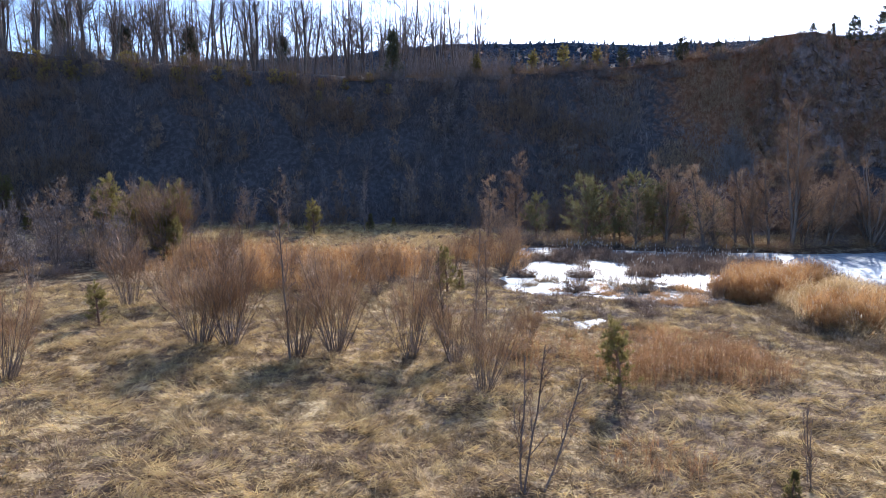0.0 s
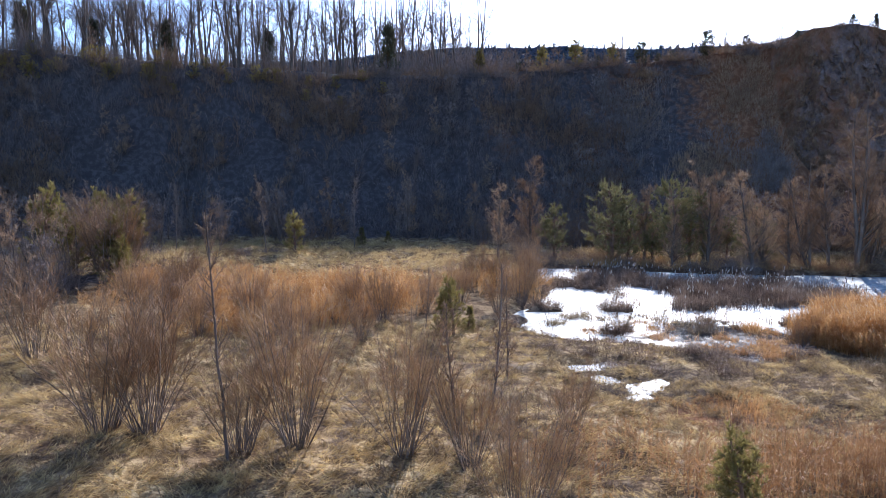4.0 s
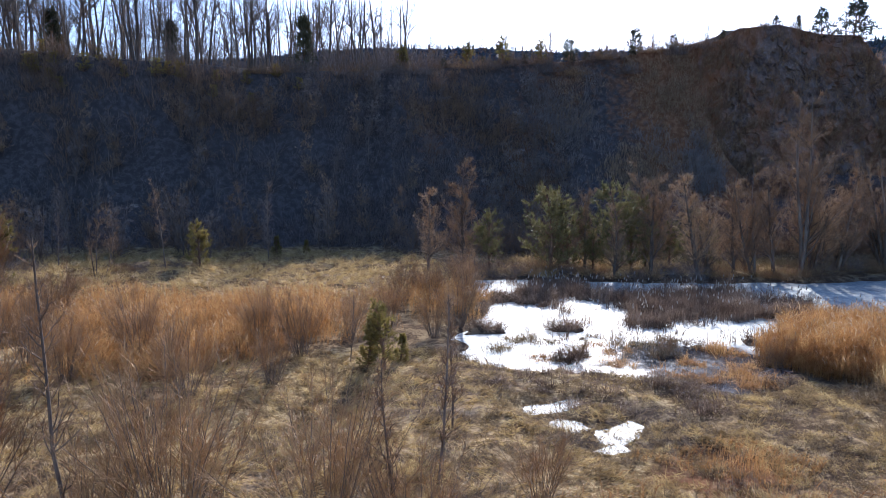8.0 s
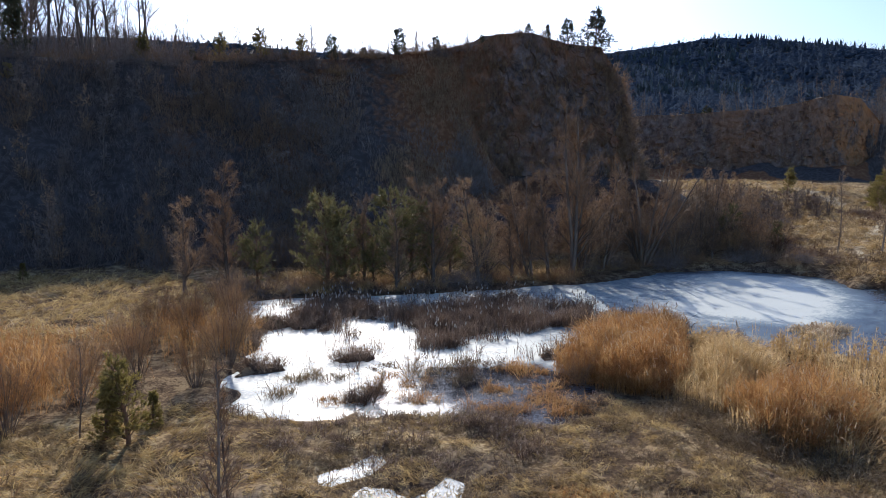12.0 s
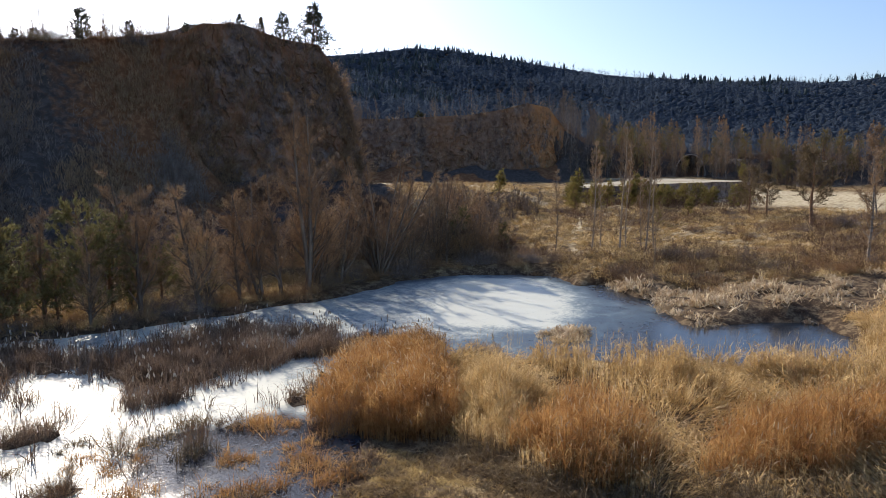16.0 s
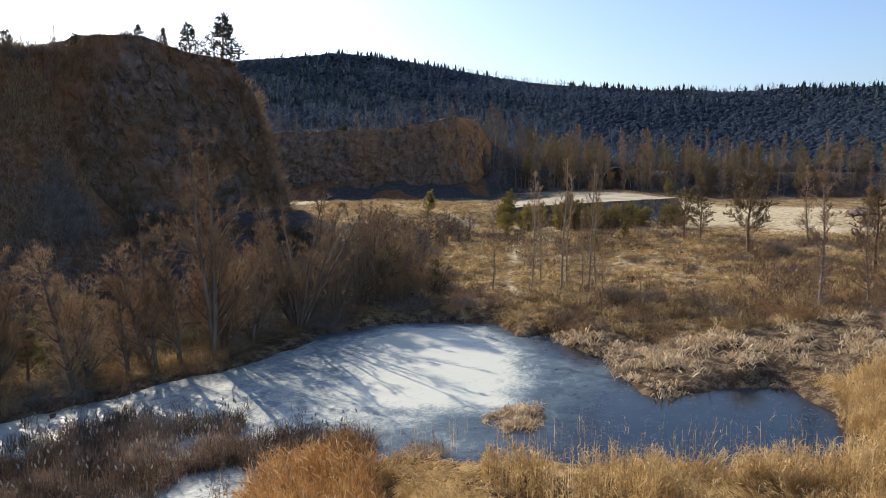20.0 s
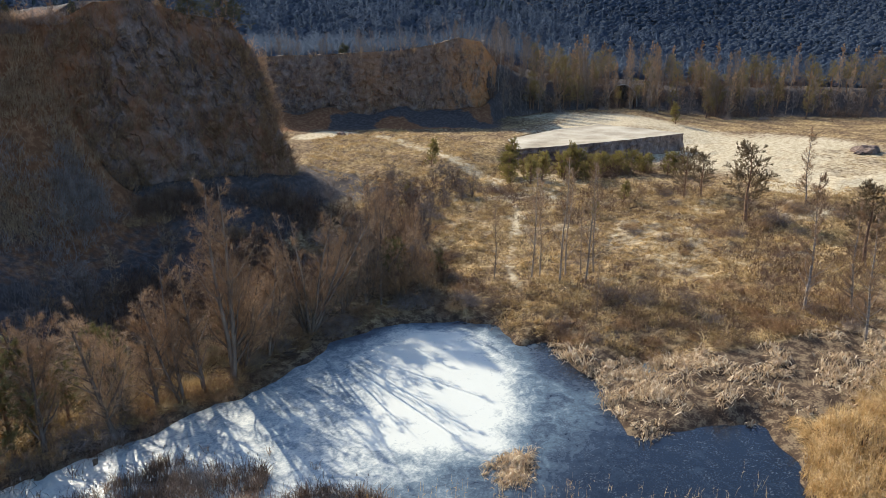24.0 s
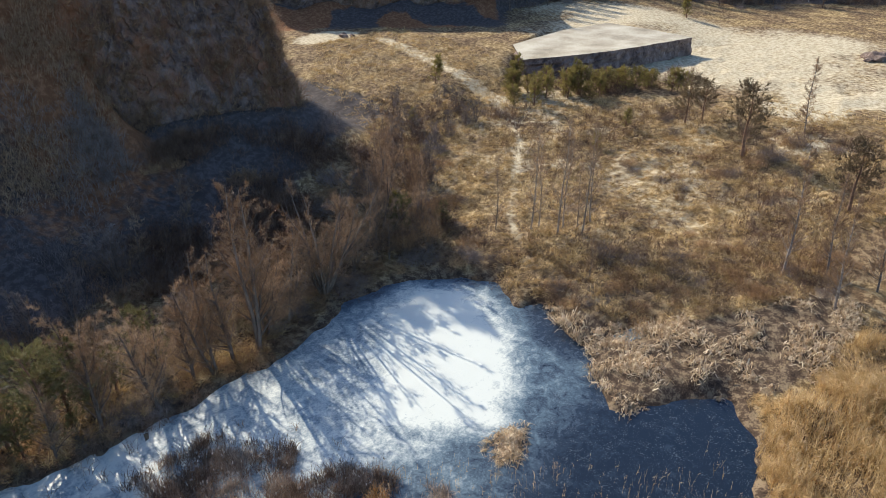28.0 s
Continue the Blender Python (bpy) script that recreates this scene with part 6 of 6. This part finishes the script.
q = fill(rng, [(24.6, 29.6), (26.6, 26.4), (29.4, 23.4), (33, 24.2), (36.2, 26), (36, 25), (32, 22.6), (29, 21.6), (25.4, 25.4), (23.4, 29)], 420, 0.3, 179, 1.5)
tufts("shore_sedge", "straw-coloured reed litter along the water's edge", "sedge", q, 16, 0.55, 0.02, REED_GOLD, 180, 0.75, 0.2, 2.0, 0.8, 0.14)
q = fill(rng, [(52, 64), (60, 58), (72, 60), (84, 72), (88, 92), (72, 92), (60, 80), (55, 70)], 4200, 0.8, 181, 3.0)
tufts("meadow_grass", "straw-coloured winter grass beside the cliff", "grass", q, 7, 0.42, 0.03, GRASS_PALE, 182, 0.85, 0.6, clump=0.14)


q = fill(rng, [(13.0, 30.8), (13.2, 28), (14.2, 25.2), (15.6, 22.4), (18.4, 19.2), (20.4, 20), (17.6, 23.2), (16.2, 26), (15.2, 28.4), (14.8, 30.6)], 620, 0.6, 183, 1.5)
tufts("reed_litter", "grey tangled dead stalks along the foot of the reeds", "sedge", q, 20, 0.5, 0.013, GRASS_BROWN, 184, 0.75, 0.1, 2.0, 0.8, 0.16)
rng = np.random.default_rng(19)
q = np.concatenate([fill(rng, [(3, 36.2), (5, 34.6), (8, 33.6), (12.5, 33.4), (13, 35), (9.5, 36.4), (6, 36.6)], 40, 1.2, 151, 1.5), fill(rng, [(4, 42), (6, 38), (12, 36), (19, 38.5), (19, 41), (9, 42)], 24, 1.3, 152, 1.5), fill(rng, [(2, 36), (4, 30), (8, 29), (13, 30.5), (13, 34), (7, 35.4)], 260, 1.2, 153, 1.5)])
tufts("shore_sedge", "dark withered sedge tussocks in the shallow ice", "sedge", q, 30, 0.36, 0.014, CATTAIL, 154, 0.6, 0.1, 2.0, 0.9, 0.13)


q = fill(rng, [(-20, 8), (13, 8), (14, 28), (8, 33), (-8, 34), (-20, 33)], 420, 0.9, 155, 4.0)
tufts("tussock", "dark dead tussocks dotted over the meadow", "grass", q, 46, 0.2, 0.011, CATTAIL, 156, 0.55, 0.1, 2.0, 0.6, 0.11)


q = fill(rng, [(39, 44), (41, 38), (47, 29), (60, 22), (82, 24), (80, 44), (70, 60), (58, 70), (50, 64)], 1100, 1.2, 157, 4.0)
q = q[line_distance(q[:, 0], q[:, 1], PATH_LINE) > 0.5]
tufts("meadow_stalks", "brown upright dead stalks on the far meadow", "grass", q, 8, 0.5, 0.014, GRASS_BROWN, 158, 0.22, 0.1, 2.0, 0.25, 0.2)
q = fill(rng, [(39, 44), (41, 38), (47, 29), (60, 22), (82, 24), (80, 44), (70, 60), (58, 70), (50, 64)], 420, 1.6, 161, 5.0)
tufts("meadow_tussocks", "dark brown tussocks in drifts over the far meadow", "grass", q, 14, 0.34, 0.04, BRAMBLE, 162, 0.7, 0.2, 2.0, 0.6, 0.2)
q = fill(rng, [(40, 44), (41, 38), (47, 29), (60, 22), (88, 24), (86, 44), (72, 60), (60, 72), (50, 64)], 3600, 1.2, 163, 4.0)
q = q[line_distance(q[:, 0], q[:, 1], PATH_LINE) > 0.3]
tufts("meadow_tussocks", "bleached tussocks over the far meadow", "grass", q, 12, 0.4, 0.045, GRASS_PALE, 168, 0.95, 0.5, 2.0, 0.5, 0.2)
q = fill(rng, BANK_AREA, 620, 0.9, 159, 2.0)
tufts("bank_grass", "pale tufts of dead grass on the pond bank", "grass", q, 18, 0.5, 0.028, GRASS_PALE, 160, 0.7, 0.2, 2.0, 0.9, 0.14)


gold = np.array([(8.0, 36.7), (8.7, 35.6), (10.6, 33.9), (11.0, 33.6), (11.4, 32.9), (11.5, 31.4), (10.2, 32.2), (8.1, 34.0), (5.7, 35.1), (12.4, 33.4), (12.8, 34.6), (12.2, 35.4), (11.9, 32.2), (9.4, 32.6)])
q = np.repeat(gold, 9, 0) + rng.normal(0, 0.2, (126, 2)) * [1.4, 1.0]
tufts("shore_sedge", "golden-brown tussocks standing in the shallow water", "sedge", q, 36, 0.4, 0.013, REED, 164, 0.55, 0.1, 2.0, 0.8, 0.13, True)
spots = np.array([(10.3, 34.8), (5.4, 37.4), (6.6, 37.2), (6.1, 37.8), (8.2, 37.6), (9.6, 36.4), (11.0, 37.0), (4.6, 36.4)])
q = np.repeat(spots, 8, 0) + rng.normal(0, 0.24, (64, 2)) * [1.4, 1.0]
tufts("shore_sedge", "dark withered tussocks rising from the ice", "sedge", q, 34, 0.42, 0.014, GRASS_BROWN, 165, 0.5, 0.1, 2.0, 0.8, 0.12, True)
q = rng.uniform((4, 33), (21, 50), (9000, 2))
q = q[(land(q[:, 0], q[:, 1]) > 0.0) & (inside_distance(q[:, 0], q[:, 1], POND) > -0.4)][:900]
tufts("shore_sedge", "dark withered sedge on muddy islets in the ice", "sedge", q, 14, 0.5, 0.014, CATTAIL, 170, 0.6, 0.1, 2.0, 0.8, 0.12)
q = fill(rng, [(3, 31), (4.5, 26), (9, 22.5), (16, 19), (15, 26), (13.4, 32), (8, 33)], 3200, 1.1, 175, 1.0)
tufts("meadow_grass", "straw-coloured grass on the muddy flat", "grass", q, 16, 0.16, 0.011, GRASS, 176, 0.9, 0.5, 1.5)
q = fill(rng, [(3, 31), (4.5, 26), (9, 22.5), (16, 19), (15, 26), (13.4, 32), (8, 33)], 1500, 0.9, 166, 1.5)
tufts("meadow_grass", "short brown grass on the muddy flat", "grass", q, 16, 0.14, 0.011, GRASS_BROWN, 167, 0.8, 0.3, 1.5)


def slope_scrub(name, label, poly, n, per, height, mat, seed, ragged=1.5):
    """Leafless brushwood all over a slope: sprays of thin shoots."""
    rng = np.random.default_rng(seed)
    q = fill(rng, poly, n, 1.5, seed, 6.0, ragged)
    root = np.repeat(np.stack([q[:, 0], q[:, 1], land(q[:, 0], q[:, 1]) - 0.1], -1), per, 0)
    root[:, :2] += rng.normal(0, 0.28, (n * per, 2))
    h = np.repeat(height * rng.uniform(0.4, 1.3, n), per) * rng.uniform(0.4, 1.1, n * per)
    way = unit(np.stack([rng.normal(0, 0.35, n * per), rng.normal(-0.1, 0.35, n * per), np.ones(n * per)], -1))
    P = grow(rng, root, way, h, 3, 0.2, 0.0)
    p, w, t = fork(rng, P, 2, 0.3, 1.0, 0.6)
    me = mesh_from(name, *join([tassels(P, 0.03, rng), slivers(p, w, np.repeat(h, 2) * 0.4, 0.02, rng)]), mat)
    tagged(new(name, me), label, "scrub", kind="stuff")


BROW = [(-66, 60), (-28, 66), (0, 64), (10, 58), (27, 58), (23, 65), (17, 72), (14, 82), (0, 83), (-25, 80), (-66, 74)]
slope_scrub("slope_scrub", "dense leafless brushwood on the shaded slope", BROW, 1250, 14, 1.7, TWIG_GREY, 171, 8.0)
slope_scrub("ridge_scrub", "leafless undergrowth between the trees on the ridge", [(-74, 73), (-45, 79), (-25, 82), (0, 85.5), (8, 85), (8, 93), (0, 96), (-25, 93), (-74, 85)], 620, 14, 3.4, TWIG_GREY, 198)
slope_scrub("slope_scrub", "reddish leafless brushwood on the shaded slope", BROW, 1300, 14, 1.9, TWIG, 172, 8.0)
slope_scrub("slope_scrub", "thin leafless brushwood below the rock face", [(24, 58), (38, 55), (50, 58), (54, 64), (49, 67), (44, 68.5), (36, 71.5), (30, 71)], 2400, 12, 0.9, BRAMBLE, 173)
slope_scrub("slope_scrub", "sparse dry brushwood on the bare earth slope", [(8, 66), (20, 62), (33, 64), (33, 72), (31, 79), (14, 82), (4, 82)], 1100, 9, 0.8, TWIG, 192, 6.0)
slope_scrub("slope_scrub", "thin grey brushwood on the bare earth slope", [(12, 62), (30, 63), (31, 72), (28, 80), (12, 82)], 700, 11, 1.2, TWIG_GREY, 194, 6.0)
slope_scrub("slope_scrub", "leafless brushwood in the hollow", [(-50, 34), (-20, 34), (-16, 45), (-14, 52), (-24, 60), (-50, 62)], 700, 14, 1.6, TWIG_GREY, 174)


# ---- far hills' woods ----
def far_wood(name, label, n, seed, conifer, mat, span, rmin=185, rmax=700):
    rng = np.random.default_rng(seed)
    a = np.radians(rng.uniform(span[0], span[1], n))
    r = rmin + (rmax - rmin) * rng.uniform(0, 1, n) ** 1.2
    x, y = 5 + r * np.sin(a), 22 + r * np.cos(a)
    keep = fbm(x, y, 70, 77) > 0.5 if conifer else np.ones(n, bool)
    x, y = x[keep], y[keep]
    m = len(x)
    base = np.stack([x, y, land(x, y) - 0.5], -1)
    h = rng.uniform(2.5, 6.8, m) if conifer else rng.uniform(1.2, 2.6, m)
    prof = np.array([(0.20, 0.0), (0.12, 0.3), (0.17, 0.32), (0.09, 0.58), (0.12, 0.6), (0.0, 1.0)] if conifer else [(0.24, 0.0), (0.38, 0.35), (0.34, 0.7), (0.0, 1.0)])
    w = h * rng.uniform(0.8, 1.15, m) if conifer else rng.uniform(2.0, 4.2, m)
    S, K = 7 if conifer else 5, len(prof)
    ang = np.arange(S) * 2 * np.pi / S
    rad = prof[:, 0][None, :, None] * w[:, None, None] * (rng.uniform(0.55, 1.4, (m, K, S)) if conifer else rng.uniform(1.1, 1.9, (m, K, S)))
    hh = prof[:, 1][None, :, None] * h[:, None, None] + rng.normal(0, 0.05, (m, K, S)) * h[:, None, None] * (prof[:, 1] > 0.1)[None, :, None]
    an = ang[None, None] + rng.uniform(0, 6, m)[:, None, None]
    v = np.stack([base[:, 0, None, None] + rad * np.cos(an), base[:, 1, None, None] + rad * np.sin(an), base[:, 2, None, None] + hh], -1).reshape(-1, 3)
    i, k, s = np.meshgrid(np.arange(m), np.arange(K - 1), np.arange(S), indexing="ij")
    b = (i * K + k) * S
    f = np.stack([b + s, b + (s + 1) % S, b + S + (s + 1) % S, b + S + s], -1).reshape(-1, 4)
    tagged(new(name, mesh_from(name, v, f, mat, True)), label, "forest", kind="stuff")


def far_bare_wood(name, label, n, seed, span, rmin, rmax, per=11):
    """Leafless forest: each tree a stem and a spray of boughs."""
    rng = np.random.default_rng(seed)
    a = np.radians(rng.uniform(span[0], span[1], n))
    r = rmin + (rmax - rmin) * rng.uniform(0, 1, n) ** 1.1
    x, y = 5 + r * np.sin(a), 22 + r * np.cos(a)
    keep = fbm(x, y, 70, 77) < 0.62
    x, y, r = x[keep], y[keep], r[keep]
    m = len(x)
    base = np.stack([x, y, land(x, y) - 0.3], -1)
    h = rng.uniform(4, 7.5, m)
    fat = 0.07 + r * 0.00012
    up = unit(np.stack([rng.normal(0, 0.05, m), rng.normal(0, 0.05, m), np.ones(m)], -1))
    stem = slivers(base, up, h * 0.85, fat.mean() * 0.7, rng)
    t = rng.uniform(0.25, 0.95, (m, per, 1))
    p = (base[:, None] + up[:, None] * h[:, None, None] * t).reshape(-1, 3)
    w = unit(np.stack([rng.normal(0, 0.62, m * per), rng.normal(0, 0.62, m * per), rng.uniform(0.35, 1.0, m * per)], -1))
    ln = (np.repeat(h, per) * (1.15 - t.reshape(-1)) * rng.uniform(0.25, 0.6, m * per))
    bough = slivers(p, w, ln, fat.mean() * 1.25, rng)
    tagged(new(name, mesh_from(name, *join([stem, bough]), FOREST_HAZE)), label, "forest", kind="stuff")


far_wood("far_wood", "bare broadleaf forest on the far hill, coloured haze blue", 46000, 165, False, FOREST_HAZE, (34, 100), 185, 640)
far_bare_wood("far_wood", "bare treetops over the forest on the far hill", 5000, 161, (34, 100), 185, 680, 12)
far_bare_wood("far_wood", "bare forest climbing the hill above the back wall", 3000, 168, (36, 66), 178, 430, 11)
far_bare_wood("far_wood", "bare forest on the hill behind the ridge, coloured haze blue", 5000, 164, (-40, 34), 260, 640)
far_wood("far_wood", "closed bare forest on the hill behind the ridge", 14000, 169, False, FOREST_HAZE, (-25, 36), 260, 640)
far_wood("far_conifers", "dark conifers on the far hill", 5200, 162, True, CONIFER_HAZE, (34, 100), 360)
far_wood("far_conifers", "dark conifers on the hill behind the ridge", 900, 163, True, CONIFER_HAZE, (-25, 34), 300, 640)


# ---- small things on the quarry floor ----
def build_portal():
    """The rim of an arched tunnel mouth in the bank behind the quarry floor."""
    a0 = 68.3
    cx, cy = polar(a0, 150)
    ob = thing("tunnel_portal", "old concrete arch of a tunnel mouth in the wooded bank", "tunnel", at=(cx, cy, land1(cx, cy) - 0.5))
    ob.rotation_euler = (0, 0, radians(-a0))
    t = np.linspace(0, np.pi, 25)
    ring = np.stack([2.9 * np.cos(t), np.zeros(25), 0.6 + 3.9 * np.sin(t)], -1)
    ring = np.concatenate([[[2.9, 0, 0]], ring, [[-2.9, 0, 0]]])
    part("arch_rim", mesh_from("arch_rim", *tubes(ring[None], np.full((1, len(ring)), 0.12), 6), CONCRETE, True), ob)
    deep = np.stack([ring * [0.97, 1, 0.97] + [0, 0.05, 0], ring * [0.97, 1, 0.97] + [0, 6, 0]])
    n = len(ring)
    i = np.arange(n - 1)
    part("tunnel_lining", mesh_from("tunnel_lining", deep.reshape(-1, 3), np.stack([i, i + 1, n + i + 1, n + i], -1), TUNNEL_SHADE, True), ob)
    end = np.concatenate([[[0, 6, 0]], deep[1]])
    part("tunnel_end", mesh_from("tunnel_end", end, np.stack([np.zeros(n - 1, int), 1 + i, 2 + i], -1), TUNNEL_SHADE), ob)


build_portal()


def boulder(seed, size):
    rng = np.random.default_rng(seed)
    bm = bmesh.new()
    bmesh.ops.create_icosphere(bm, subdivisions=2, radius=size)
    for v in bm.verts:
        d = 1 + 0.45 * (noise.noise(v.co * (1.3 / size) + Vector((seed, 0, 0))))
        v.co = Vector((v.co.x * d * 1.25, v.co.y * d, v.co.z * d * 0.75))
    me = bpy.data.meshes.new("boulder")
    bm.to_mesh(me)
    bm.free()
    me.materials.append(ROCK)
    return me


rng = np.random.default_rng(17)
B = [boulder(s, 0.6) for s in (1, 2, 3)]
for x, y, s in ((115.6, 31.2, 1.9), (117.2, 30.6, 1.6), (118.4, 31.6, 1.2), (114.4, 31.8, 0.9), (116.4, 32.2, 1.4), (119.6, 30.6, 0.9), (78.8, 93.0, 1.0), (80.0, 92.6, 0.7)):
    o = new("boulder", B[rng.integers(3)])
    o.matrix_basis = Matrix.Translation((x, y, land1(x, y) + 0.15 * s)) @ pose(0, 0, 0, 0, 0, rng.uniform(0, 360)) @ Matrix.Diagonal((s, s, s, 1))
    tagged(o, "grey broken boulder on the quarry floor", "rock", "boulder heap on the quarry floor")

rng = np.random.default_rng(23)
EAST = [(40, 47), (42, 38), (47, 30), (60, 24), (80, 26), (80, 42), (70, 58), (58, 68), (50, 62)]
slope_scrub("bank_scrub", "dense dark brushwood on the bank behind the quarry floor", [polar(a, np.interp(a, [57, 60, 64, 68, 76, 86, 100], [122, 128, 139, 146, 152, 168, 182])) for a in range(57, 99, 3)] + [polar(a, np.interp(a, [57, 60, 64, 68, 76, 86, 100], [145, 152, 163, 170, 176, 190, 205])) for a in range(97, 56, -4)], 950, 16, 2.3, BRAMBLE, 196)
slope_scrub("meadow_scrub", "low dark leafless scrub in streaks over the meadow", EAST, 700, 14, 0.8, BRAMBLE, 186)
slope_scrub("bank_scrub", "reddish-brown leafless scrub on the bank behind the sedge", BANK_AREA, 130, 16, 0.8, BRAMBLE, 188)
slope_scrub("floor_scrub", "dark leafless scrub before the quarry platform", [(72, 58), (80, 52), (90, 47), (96, 48), (90, 54), (82, 60), (76, 63)], 170, 14, 1.3, BRAMBLE, 190)
for x, y in fill(rng, BANK_AREA, 42, 0.5, 181):
    stand(BRAMBLES[1 if rng.uniform() < 0.6 else 0], x, y, rng.uniform(0.4, 0.8), rng.uniform(0, 360), group="shrubs on the pond bank")
for ob in list(bpy.data.objects):
    if "stood" in ob:
        del ob["stood"]
